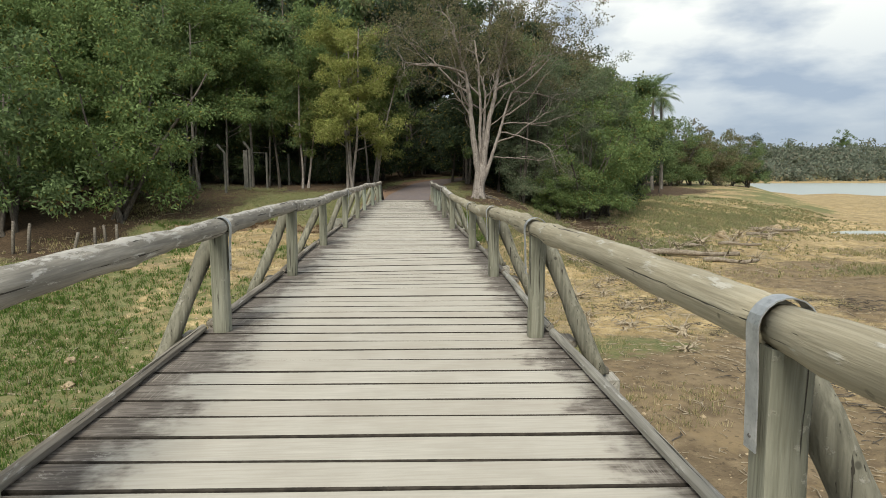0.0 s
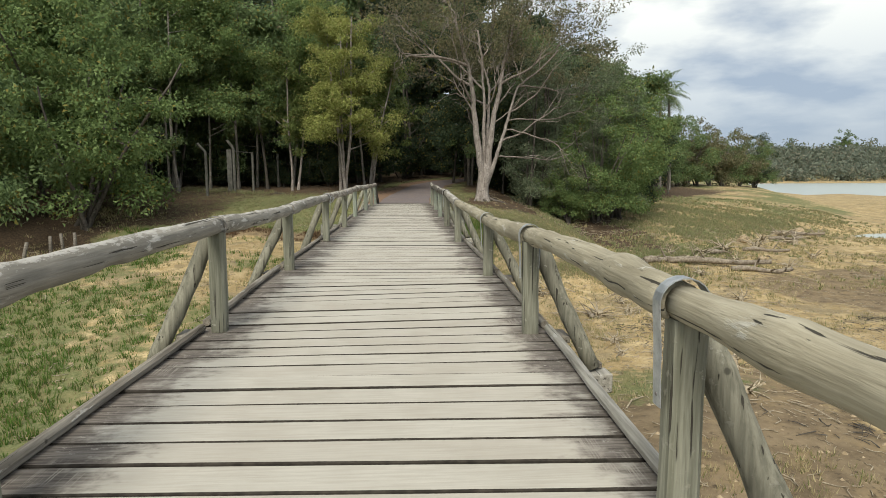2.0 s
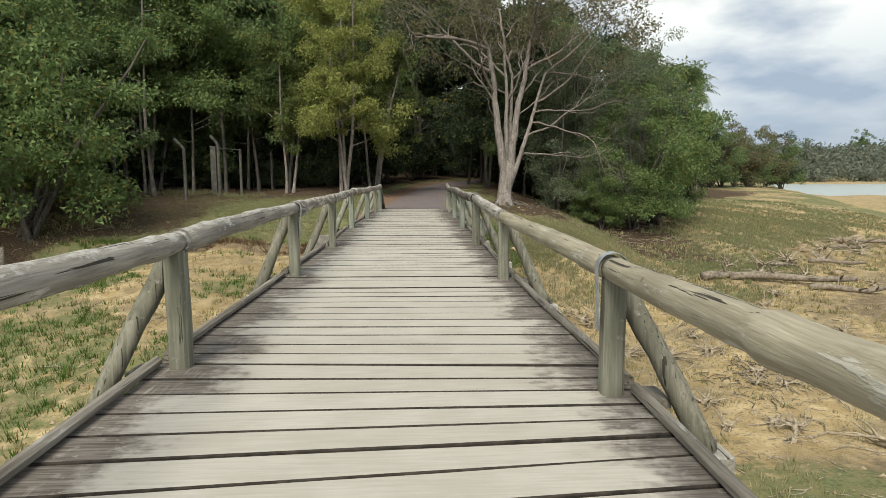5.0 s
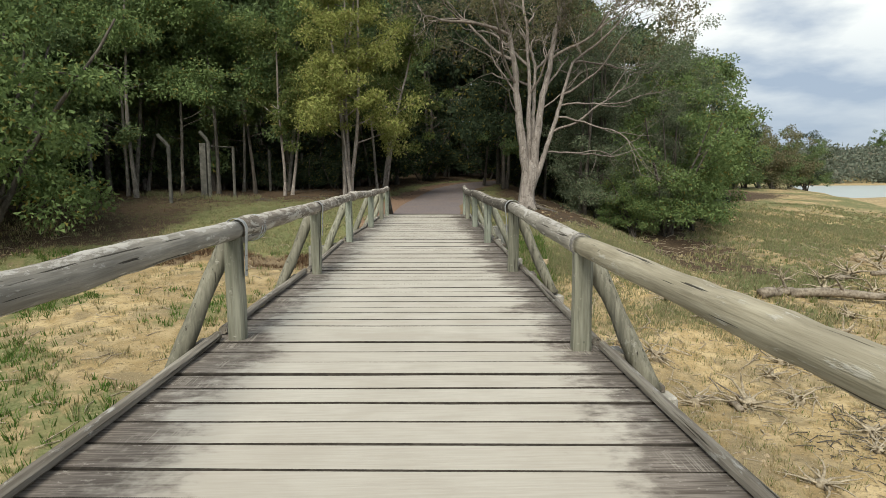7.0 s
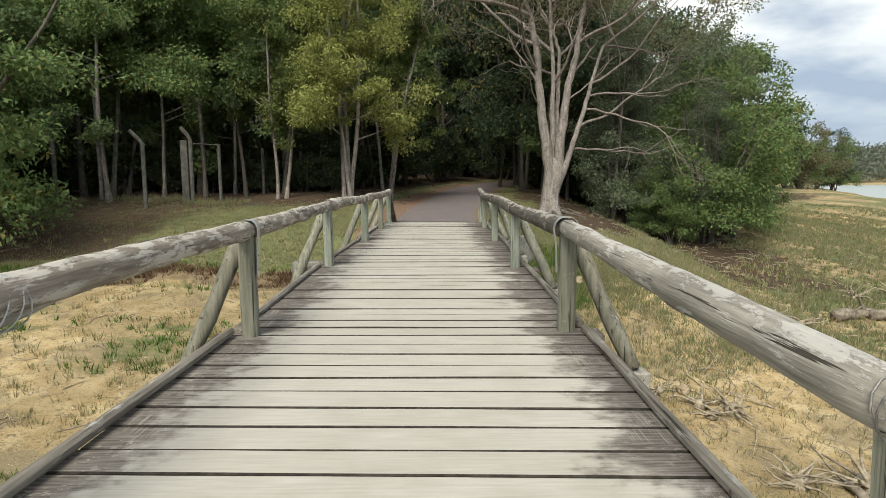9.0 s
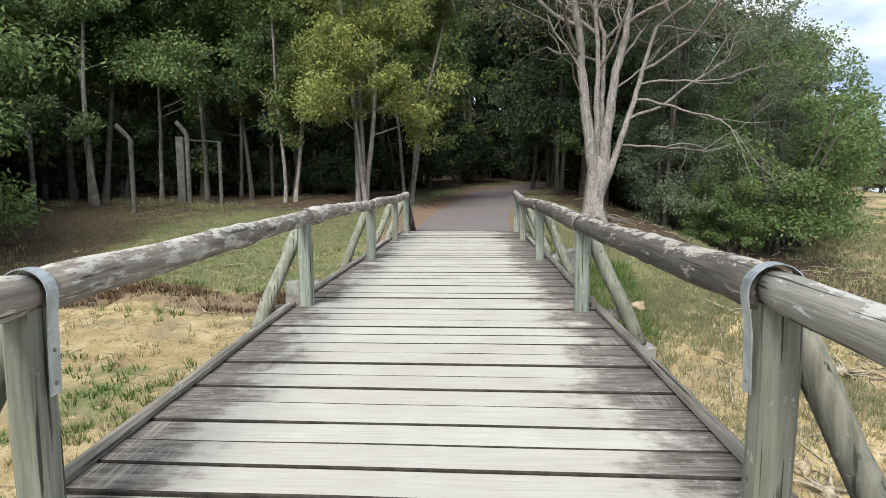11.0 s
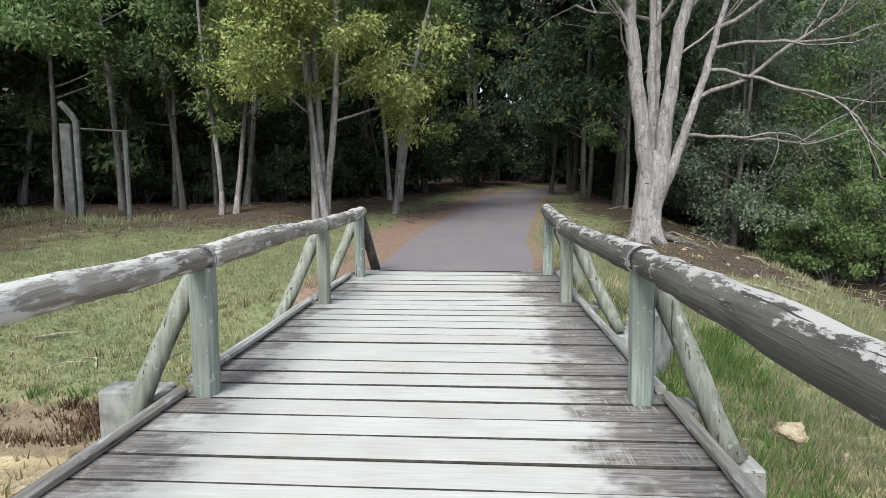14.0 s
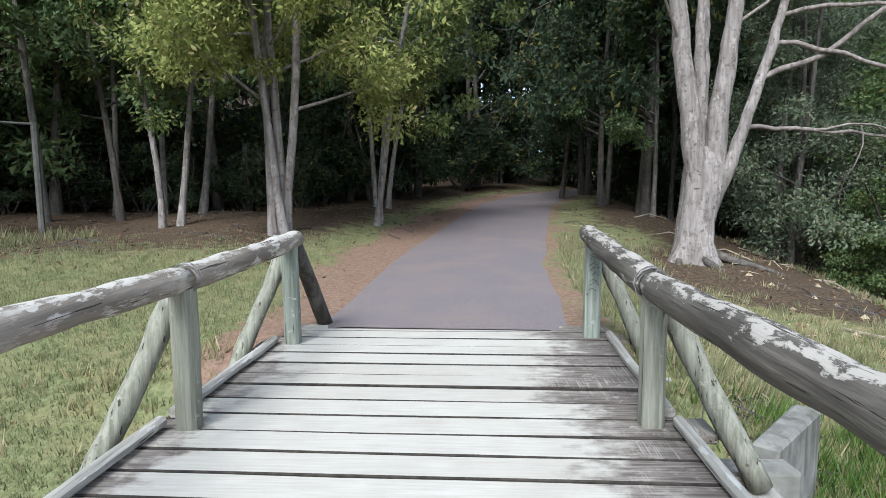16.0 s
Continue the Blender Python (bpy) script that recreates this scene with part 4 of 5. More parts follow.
    # surface roots
    for a, ln in ((-0.7, 1.0), (0.5, 0.6), (-1.7, 0.7), (-2.6, 0.6)):
        d = Vector((math.cos(a), math.sin(a), 0))
        pts = [d * (0.35 + ln * u) + Vector((0.1 * math.sin(4 * u + a), 0.1 * math.cos(5 * u), 0.16 * (1 - u) ** 2 - 0.03 - 0.14 * u)) for u in (0, 0.2, 0.4, 0.6, 0.8, 1.0)]
        shape("root", *tube(pts, [0.09, 0.07, 0.055, 0.04, 0.03, 0.015], 8, False), BARK_DARK, ob, True)
    v, f = merge(stout)
    shape("trunk", v, f, BARK_PALE, ob, True)
    v, f = merge(fine)
    shape("branchwork", v, f, BARK_TWIG, ob, True)
    tips = [t for t in tips if t.z > 6.6]
    rr.shuffle(tips)
    tips = tips[:2600]
    v, f = leaves([tuple(t) for t in tips], [0.34] * len(tips), [11] * len(tips), 0.13, 6, 0.7, 0.2, 0.2, 3)
    quick_mesh("crown", v, f, LEAF_OLIVE, ob)
    return ob


def yellow_tree():
    """The slim tree with several pale stems and yellow-green leaf."""
    return forest_tree(21, 9.4, 0.25, 2.7, LEAF_YELLOW, BARK_PALE, "slender pale-stemmed tree with yellow-green leaves", 215, 330, 0.105, 0.09, 4, 4, 0.25)


stand(bare_tree(), 4.33, 34.85, 1.0, 0.2)
stand(yellow_tree(), -2.95, 34.45, 1.0, 0.4)
T_TALL = [forest_tree(31, 13, 0.30, 3.2, LEAF_DARK_SHADED, BARK_DARK, "tall woodland tree with thin trunk, wood shade in its dark leaf colour", 64, 98, 0.36, 0.12),
          forest_tree(32, 14.5, 0.32, 3.3, LEAF_GREEN, BARK_DARK, "tall green woodland tree with dark trunk", 64, 98, 0.36, 0.12),
          forest_tree(33, 11.5, 0.25, 3.0, LEAF_GREEN, BARK_GREY, "dark-green woodland tree with forked grey stems", 64, 92, 0.35, 0.095, 2),
          forest_tree(34, 12.5, 0.34, 3.0, LEAF_OLIVE, BARK_DARK, "olive-leaved woodland tree with dull brown twigs", 56, 92, 0.33, 0.11)]
T_SLIM = [forest_tree(41, 8.5, 0.32, 2.3, LEAF_GREEN, BARK_GREY, "slim young tree with bent grey stem", 84, 240, 0.13, 0.08, 1, 3, 0.26),
          forest_tree(42, 8.0, 0.34, 2.2, LEAF_MID, BARK_PALE, "slim tree with yellow-green leaves and forked stem", 84, 240, 0.13, 0.075, 2, 3, 0.26)]
T_EDGE = forest_tree(35, 11.5, 0.27, 3.4, LEAF_GREEN, BARK_DARK, "leafy green tree at the wood's edge", 84, 118, 0.23, 0.11, 1)
T_FRONT = forest_tree(36, 9.8, 0.26, 3.1, LEAF_FRESH, BARK_GREY, "leafy fresh-green tree with a thin pale stem", 88, 260, 0.14, 0.085, 1, 3, 0.28)
T_DIM = forest_tree(37, 11.0, 0.16, 3.3, LEAF_DARK_SHADED, BARK_DARK, "dull green tree with fine drooping foliage, its leaf colour darkened for shade", 96, 170, 0.17, 0.11, 2, 3, 0.30)
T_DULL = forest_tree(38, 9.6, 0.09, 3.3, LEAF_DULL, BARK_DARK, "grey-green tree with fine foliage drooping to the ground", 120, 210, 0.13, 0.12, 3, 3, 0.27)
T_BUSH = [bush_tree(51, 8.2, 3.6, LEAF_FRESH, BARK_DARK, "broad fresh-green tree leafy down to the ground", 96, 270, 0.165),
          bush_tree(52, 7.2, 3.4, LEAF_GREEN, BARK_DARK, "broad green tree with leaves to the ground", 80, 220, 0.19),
          bush_tree(53, 9.0, 3.6, LEAF_DARK_SHADED, BARK_DARK, "dense evergreen tree with shade put into its dark-green leaf colour", 84, 210, 0.20),
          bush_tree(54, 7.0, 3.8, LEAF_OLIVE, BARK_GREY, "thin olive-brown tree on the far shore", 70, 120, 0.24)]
# undergrowth in the leaf colour that is darkened for shade
T_LOW = bush_tree(55, 7.5, 3.5, LEAF_DARK_SHADED, BARK_DARK, "evergreen shrub with the shade of the wood put into its leaf colour", 64, 62, 0.34)

# slim trees at the wood's edge: kind, place, size, turn
for kind, x, y, s, turn in ((1, -5.75, 36.1, 0.92, 0.0), (1, -1.75, 37.0, 0.95, 1.0), (1, -2.2, 41.2, 1.0, 2.2), (0, -8.3, 38.5, 1.0, 2.0), (0, -11.7, 34.6, 0.9, 4.0), (0, -13.2, 31.6, 0.85, 5.0),
                             (0, -10.2, 36.2, 1.0, 1.2), (0, -16.0, 33.0, 0.95, 0.7), (0, 5.3, 41.0, 0.9, 2.6), (0, -14.5, 36.5, 1.1, 3.3), (1, -12.6, 38.0, 1.1, 1.7)):
    replant(T_SLIM[kind], x, y, s, turn)
for x, y, s, turn in ((-9.6, 38.2, 1.0, 0.2), (-13.0, 35.8, 1.05, 1.4), (-16.4, 34.6, 1.1, 2.2), (-6.6, 40.6, 1.05, 3.1), (-3.6, 43.6, 1.0, 4.4), (-20.5, 33.0, 1.15, 5.0), (-11.2, 41.8, 1.15, 0.9), (15.2, 49.5, 1.2, 1.1), (18.4, 54.0, 1.2, 2.7), (21.4, 57.5, 1.1, 4.1), (24.5, 61.5, 0.78, 5.2), (28.0, 66.0, 0.58, 0.4), (12.0, 51.0, 1.3, 3.0), (8.6, 40.6, 0.95, 1.9), (12.4, 41.2, 0.95, 3.6), (10.2, 44.0, 1.1, 5.0), (14.6, 44.6, 1.0, 0.3), (7.2, 37.9, 0.8, 2.4), (8.6, 39.4, 0.62, 3.3), (11.6, 38.4, 0.62, 0.8), (-7.4, 37.2, 0.72, 2.9)):
    replant((T_DULL if x > 6 else T_DIM) if 3 < x < 16 and y < 46 else T_EDGE, x, y, s, turn)
replant(T_TALL[0], 3.6, 46.5, 0.85, 2.0)
replant(T_TALL[0], 6.8, 44.2, 0.9, 3.9)
for x, y, s, turn in ((-10.9, 33.6, 1.0, 0.4), (-13.9, 33.2, 1.05, 1.9), (-8.9, 36.9, 1.0, 2.8), (-17.2, 32.0, 1.1, 3.7), (-12.2, 36.2, 1.15, 5.1), (-15.6, 30.6, 0.95, 0.9), (-6.4, 39.0, 1.05, 4.4)):
    replant(T_FRONT, x, y, s, turn)
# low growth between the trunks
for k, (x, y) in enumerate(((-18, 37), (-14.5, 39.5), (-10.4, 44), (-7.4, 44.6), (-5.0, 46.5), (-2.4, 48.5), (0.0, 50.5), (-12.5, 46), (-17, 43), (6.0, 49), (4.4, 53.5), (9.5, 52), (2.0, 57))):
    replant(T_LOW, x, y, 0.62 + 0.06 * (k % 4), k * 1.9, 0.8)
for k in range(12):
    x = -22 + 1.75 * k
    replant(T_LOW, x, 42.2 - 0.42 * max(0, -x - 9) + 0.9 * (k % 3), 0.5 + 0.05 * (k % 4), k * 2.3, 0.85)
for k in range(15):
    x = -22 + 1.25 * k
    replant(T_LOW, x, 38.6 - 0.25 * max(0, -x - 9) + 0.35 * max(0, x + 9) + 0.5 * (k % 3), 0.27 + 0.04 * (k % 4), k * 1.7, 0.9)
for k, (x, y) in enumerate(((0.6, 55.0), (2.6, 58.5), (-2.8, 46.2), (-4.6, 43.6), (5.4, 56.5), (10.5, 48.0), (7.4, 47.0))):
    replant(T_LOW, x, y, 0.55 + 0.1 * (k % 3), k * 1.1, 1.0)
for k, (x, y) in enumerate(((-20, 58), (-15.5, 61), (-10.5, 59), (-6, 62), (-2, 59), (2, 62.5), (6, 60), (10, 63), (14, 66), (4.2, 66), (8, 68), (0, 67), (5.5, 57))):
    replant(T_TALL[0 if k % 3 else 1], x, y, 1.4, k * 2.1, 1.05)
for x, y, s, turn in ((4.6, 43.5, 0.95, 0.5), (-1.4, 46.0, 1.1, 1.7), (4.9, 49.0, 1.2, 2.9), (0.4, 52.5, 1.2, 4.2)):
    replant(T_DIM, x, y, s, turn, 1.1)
# broad trees along the left bank and the right shore
for kind, x, y, s, turn in ((0, -12.0, 26.6, 1.02, 0.3), (1, -15.2, 24.4, 1.05, 1.3), (0, -19.5, 27.5, 1.2, 2.0), (0, -14.2, 30.0, 1.1, 3.0), (1, -20, 22.5, 1.2, 4.0), (1, -24, 28.5, 1.3, 5.1), (0, -29, 24, 1.3, 0.9), (1, -11.5, 40.5, 1.25, 3.6), (0, -18, 36, 1.4, 4.7),
                             (0, 9.4, 36.9, 0.48, 1.9), (0, 11.3, 37.9, 0.86, 4.1), (0, 13.6, 41.0, 1.0, 0.6), (0, 16.2, 45.5, 1.1, 2.2), (2, 16.0, 44.6, 0.8, 4.0), (2, 13.0, 49.5, 1.0, 3.2), (2, 10.2, 53.0, 1.0, 0.4), (2, 12.2, 52.5, 1.05, 2.9), (1, 14.0, 55.0, 0.95, 4.2), (2, 16.8, 60.0, 1.4, 5.5), (2, 20.0, 65.0, 1.35, 0.2),
                             (2, 24.0, 70.0, 1.25, 1.1), (2, 28.5, 77.0, 1.2, 2.1), (2, 33.0, 84.0, 1.05, 3.3), (1, 37.0, 88.0, 1.2, 4.4), (1, 30.5, 83.0, 1.3, 0.7), (2, 36.0, 92.0, 1.1, 2.6), (3, 42, 92, 1.45, 0.5), (3, 48.0, 97, 1.35, 2.2), (1, 54, 103, 1.25, 3.9), (3, 58.5, 106, 1.25, 5.0), (1, 62, 108, 1.15, 1.0), (2, 65, 113, 1.1, 1.0), (3, 51, 98, 1.3, 4.0), (1, 45, 95, 1.3, 2.7), (1, 40, 90, 1.4, 5.4),
                             (2, 8.4, 50.5, 0.9, 5.2)):
    replant(T_BUSH[kind], x, y, s, turn)


def wood():
    """The wood behind; much of its inner darkness is put into the leaf colour."""
    rr = random.Random(77)
    placed = []

    def free(x, y, d):
        if 28 < y < 56 and abs(x - path_centre(y)) < 2.6 or math.hypot(x - 4.2, y - 35.2) < 3.6 or y < 39 and x > -9 and y < 41 - 0.1 * x:
            return False
        return all((x - a) ** 2 + (y - b) ** 2 > d * d for a, b in placed)
    tries = 0
    while tries < 9000 and len(placed) < 52:
        tries += 1
        x, y = rr.uniform(-42, 26), rr.uniform(33, 74)
        if x > 4 and y < 41 + 1.45 * max(0, x - 5) or x < -8 and y + 0.42 * (-x - 9) < 36.5:
            continue
        if not free(x, y, 2.7 if y < 55 else 3.4) or 42 < y < 55 and rr.random() < 0.7:
            continue
        placed.append((x, y))
        k = rr.choices((0, 1, 2, 3), (8, 2, 2, 1))[0]
        replant((T_DIM if x > -4 else T_EDGE) if y < 43 else T_TALL[k], x, y, rr.uniform(0.85, 1.2) * (1.3 if y > 52 and x < 8 else 1), rr.uniform(0, 6.28), rr.uniform(0.9, 1.15))


wood()
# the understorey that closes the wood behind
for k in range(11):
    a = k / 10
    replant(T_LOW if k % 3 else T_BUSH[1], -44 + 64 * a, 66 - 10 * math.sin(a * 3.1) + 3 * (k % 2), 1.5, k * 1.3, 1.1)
for k, ob in enumerate((T_TALL + T_SLIM + T_BUSH + [T_EDGE, T_FRONT, T_DIM, T_DULL, T_LOW])):
    stand(ob, -34 + 3.6 * k, 66 + (k % 3), 1.1, k)

# ---- smaller things ----


def palm(x, y, tall, k):
    rr = random.Random(k)
    ob = thing("palm_tree", (x, y, height(x, y)), "tall palm with ragged drooping fronds", "palm", "palms on the shore")
    pts = [(0.25 * math.sin(z * 0.2 + k), 0, z) for z in np.linspace(-0.3, tall, 9)]
    v, f = tube(pts, [0.22 - 0.08 * i / 8 for i in range(9)], 9, False)
    shape("trunk", v, f, BARK_GREY, ob, True)
    top = Vector(pts[-1])
    V, F = [], []
    for i in range(26):
        a, e = i * 2.4 + rr.uniform(-0.2, 0.2), rr.uniform(-0.5, 1.2)
        ln = rr.uniform(2.4, 3.2)
        d = Vector((math.cos(a) * math.cos(e), math.sin(a) * math.cos(e), math.sin(e)))
        p = top.copy()
        side = Vector((-math.sin(a), math.cos(a), 0))
        for j in range(16):
            d = (d + Vector((0, 0, -0.085))).normalized()
            p = p + d * ln / 16
            w = 0.62 * math.sin(math.pi * min(1, (j + 2) / 17)) + 0.08
            for sg in (-1, 1):
                q = p + side * sg * w + Vector((0, 0, -0.35 * w)) + d * 0.22
                o = len(V)
                V += [p, p + d * 0.09, q, q - d * 0.03]
                F.append((o, o + 1, o + 2, o + 3))
    quick_mesh("fronds", [tuple(q) for q in V], F, LEAF_GREEN, ob)


palm(30.0, 73.0, 12.2, 3)
palm(32.2, 76.0, 11.4, 8)


def far_woods():
    rr = random.Random(3)
    centres, rad = [], []
    for i in range(1500):
        x, y = rr.uniform(150, 620), 353 + 125 * rr.random() ** 1.4
        if x / y > 1.15 or x / y < 0.4:
            continue
        h = rr.uniform(4, 9) + (7 if rr.random() < 0.05 else 0)
        z = height(x, y)
        for j in range(4):
            centres.append((x + rr.gauss(0, 2.4), y + rr.gauss(0, 2), z + h * rr.uniform(0.15, 0.9)))
            rad.append(rr.uniform(1.8, 3.4))
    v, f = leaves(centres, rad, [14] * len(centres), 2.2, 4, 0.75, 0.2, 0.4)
    tagged(quick_mesh("far_woods", v, f, LEAF_FAR_HAZE, None), "green woods on the far shore with haze in their leaf colour", "trees", "", "stuff")


far_woods()


def ridge_tree(x, y, s, turn):
    replant(T_BUSH[1], x, y, s, turn, 1.3)


for x, y, s, turn in ((345, 470, 2.2, 1.0), (352, 471, 1.9, 2.0), (300, 465, 1.5, 3.0)):
    ridge_tree(x, y, s, turn)


def fence_post(x, y, tall=2.1, turn=0.0, bent=True):
    ob = thing("fence_post", (x, y, height(x, y)), "grey concrete fence post with a bent top", "post", "posts of the wood fence")
    pts = [(0, 0, -0.3), (0, 0, tall * 0.5), (0, 0, tall)]
    if bent:
        pts += [(-0.12 * math.cos(turn), -0.12 * math.sin(turn), tall + 0.16), (-0.36 * math.cos(turn), -0.36 * math.sin(turn), tall + 0.42)]
    v, f = tube(pts, [0.062] * len(pts), 8, True, 6)
    shape("shaft", v, f, CONCRETE_POST, ob)
    return ob


FENCE = ((-20.4, 30.4), (-17.4, 31.0), (-14.6, 31.7), (-11.9, 32.3), (-9.28, 32.7), (-8.55, 34.45), (-7.95, 35.6), (-7.1, 38.6), (-6.2, 41.6), (-5.2, 44.6), (-4.0, 48.5), (-2.4, 52.2), (0.4, 54.5), (1.9, 55.6), (3.4, 56.6), (5.4, 57.8))
for i, (x, y) in enumerate(FENCE):
    if i not in (5, 6):
        fence_post(x, y, 2.05 if i < 5 else 1.9, 0.3, i < 5 or i > 11)


def gate():
    ob = thing("fence_gateway", (-8.5, 34.45, height(-8.5, 34.45)), "gateway of concrete posts with a thin top bar", "gate")
    dx, dy = 0.6, 1.15
    v, f = block(-0.27, -0.03, -0.10, 0.12, -0.3, 2.12, 0.015)
    shape("pillar", v, f, CONCRETE_POST, ob)
    v, f = tube([(0.06, 0, -0.3), (0.06, 0, 2.15), (-0.02, 0, 2.3), (-0.24, -0.05, 2.58)], [0.065] * 4, 8, True, 6)
    shape("post", v, f, CONCRETE_POST, ob)
    v, f = tube([(dx + 0.25, dy - 0.6, -0.3), (dx + 0.25, dy - 0.6, 2.02)], [0.055] * 2, 8, True, 6)
    shape("post", v, f, CONCRETE_POST, ob)
    v, f = tube([(0.06, 0, 2.02), (dx + 0.25, dy - 0.6, 1.99)], [0.025] * 2, 6)
    shape("top_bar", v, f, CONCRETE_POST, ob)


gate()


def fence_wire():
    pieces = []
    for (xa, ya), (xb, yb) in zip(FENCE, FENCE[1:]):
        if (xa, ya) == FENCE[5]:
            continue
        for h in (0.1, 0.5, 0.9, 1.3, 1.7, 2.05):
            a, b = (xa, ya, height(xa, ya) + h), (xb, yb, height(xb, yb) + h)
            pieces.append(tube([a, b], [0.003, 0.003], 4, False))
    v, f = merge(pieces)
    tagged(shape("fence_wire", v, f, BARK_DARK), "thin rusty wires strung between concrete posts", "wire")


fence_wire()


def stake(x, y, tall, lean):
    ob = shape("stake", *tube([(0, 0, -0.2), (lean * 0.4, 0, tall * 0.5), (lean, 0, tall)], [0.06, 0.055, 0.05], 9), BEAM_WOOD, None, True)
    ob.location = (x, y, height(x, y))
    tagged(ob, "short weathered wooden stake in the ground", "stake", "stakes on the bank")


for x, y, t, l in ((-13.6, 22.0, 1.15, 0.1), (-13.2, 22.2, 1.05, 0.12), (-11.5, 23.4, 0.7, 0.02), (-11.2, 23.6, 0.75, -0.05), (-11.3, 21.5, 0.9, 0.2), (-10.6, 23.2, 0.9, 0.0)):
    stake(x, y, t, l)


def log_lying(x, y, ln, r, turn, label):
    rr = random.Random(int(x * 10 + y))
    pts = [(u * ln, 0.12 * math.sin(u * 5 + x), r * 0.7 + 0.05 * math.sin(u * 7)) for u in np.linspace(0, 1, 9)]
    pieces = [tube(pts, [r * (1 - 0.35 * i / 8) * rr.uniform(0.9, 1.1) for i in range(9)], 9)]
    for j in range(3):
        p, q, _ = limb(pts[3 + j * 2], (rr.uniform(-0.4, 0.6), rr.uniform(-1, 1), rr.uniform(0.1, 0.6)), rr.uniform(0.3, 0.8), r * 0.4, 0.012, rr, 0.3, 0, 4)
        pieces.append(tube(p, q, 5))
    ob = shape("driftwood_log", *merge(pieces), DRIFT, None, True)
    ob.matrix_basis = pose(x, y, height(x, y), 0, 0, turn)
    tagged(ob, label, "driftwood", "driftwood on the lake bed")


for x, y, ln, r, turn in ((11.6, 28.6, 4.2, 0.15, -14), (10.4, 28.3, 1.4, 0.17, 12), (13.8, 27.2, 2.4, 0.12, -8), (15.0, 31.6, 1.6, 0.13, 30), (17.5, 33, 2.2, 0.1, -20), (22, 38, 2.5, 0.12, 10), (24, 41, 3.0, 0.12, -25), (5.6, 20.2, 0.8, 0.06, 60)):
    log_lying(x, y, ln, r, turn, "bleached driftwood log with broken branch stubs")


def root_tangle(s, k):
    """An uprooted stump: many short crooked roots from one heart."""
    rr = random.Random(k)
    ob = thing("root_tangle", (0, 0, 0), "dry tangle of bleached roots on sand", "roots", "root tangles on the lake bed")
    shape("stump", *tube([(0, 0, -0.08), (0.03, 0.02, 0.1 * s), (0.05, 0, 0.22 * s)], [0.15 * s, 0.13 * s, 0.09 * s], 8), STICK, ob, True)
    for i in range(12):
        a, e = i * 0.52 + rr.uniform(-0.3, 0.3), rr.uniform(-0.1, 1.0)
        p, q, _ = limb((0, 0, 0.1 * s), (math.cos(a), math.sin(a), e), rr.uniform(0.4, 0.95) * s, 0.04 * s, 0.007, rr, 0.6, -0.05, 6)
        p = [Vector((u.x, u.y, max(u.z, -0.01))) for u in p]
        shape("root", *tube(p, q, 5), STICK, ob, True)
    return ob


TANGLES = [root_tangle(1.0, 200 + i) for i in range(5)]
for i, (x, y, s) in enumerate(((5.9, 20.4, 1.0), (5.0, 22.4, 0.9), (8.4, 19.3, 0.9), (7.3, 15.4, 0.9), (14.6, 31.5, 1.2), (12.6, 30.6, 1.0), (18.5, 33.5, 1.3), (21, 37, 1.2), (25, 40, 1.3), (9.2, 23.4, 0.7), (6.9, 24.4, 0.7), (10.6, 24.6, 0.8), (6.4, 13.2, 0.7), (8.8, 26.9, 0.8), (16.2, 32.4, 1.3), (13.4, 29.6, 1.0), (15.6, 30.2, 1.1), (19.6, 35.4, 1.2), (22.4, 36.2, 1.3), (23.4, 39.0, 1.2), (17.2, 28.6, 1.0), (20.2, 31.4, 1.1), (27.5, 41.5, 1.3), (12.0, 26.4, 0.8), (7.6, 22.2, 0.7), (11.2, 22.0, 0.8))):
    m = TANGLES[i] if i < 5 else copy_thing(TANGLES[i % 5], Matrix.Identity(4))
    m.matrix_basis = Matrix.LocRotScale((x, y, height(x, y)), Euler((0, 0, i * 1.7)), (s, s, s * (0.8 + 0.1 * (i % 4))))


def scatter_roots():
    g = random.Random(61)
    for i in range(34):
        x, y = g.uniform(3.2, 11), g.uniform(15, 27)
        s = g.uniform(0.4, 0.85)
        m = copy_thing(TANGLES[i % 5], Matrix.Identity(4))
        m.matrix_basis = Matrix.LocRotScale((x, y, height(x, y)), Euler((0, 0, g.uniform(0, 6.28))), (s, s, s * g.uniform(0.45, 0.9)))


scatter_roots()


def stone(x, y, r, k):
    bm = bmesh.new()
    bmesh.ops.create_icosphere(bm, subdivisions=3, radius=r)
    for v in bm.verts:
        v.co *= 1 + 0.35 * noise.noise(v.co * (1.6 / r) + Vector((k, 0, 0))) + 0.10 * noise.noise(v.co * (5 / r) + Vector((0, k, 0)))
        v.co.z *= 0.75
    me = bpy.data.meshes.new("stone")
    bm.to_mesh(me)
    bm.free()
    me.materials.append(STONE)
    ob = new("stone", me)
    ob.location = (x, y, height(x, y) + r * 0.35)
    tagged(ob, "rounded pale tan stone lying on the ground", "stone", "stones by the bridge")


for i, (x, y, r) in enumerate(((3.42, 26.9, 0.15), (4.4, 23.0, 0.12), (-7.6, 14.0, 0.13), (-4.1, 11.2, 0.09), (19.5, 36.4, 0.35), (13.9, 29.2, 0.2), (-6.8, 12.4, 0.1), (26.5, 42, 0.4), (17, 30.4, 0.2))):
    stone(x, y, r, i * 3.1)


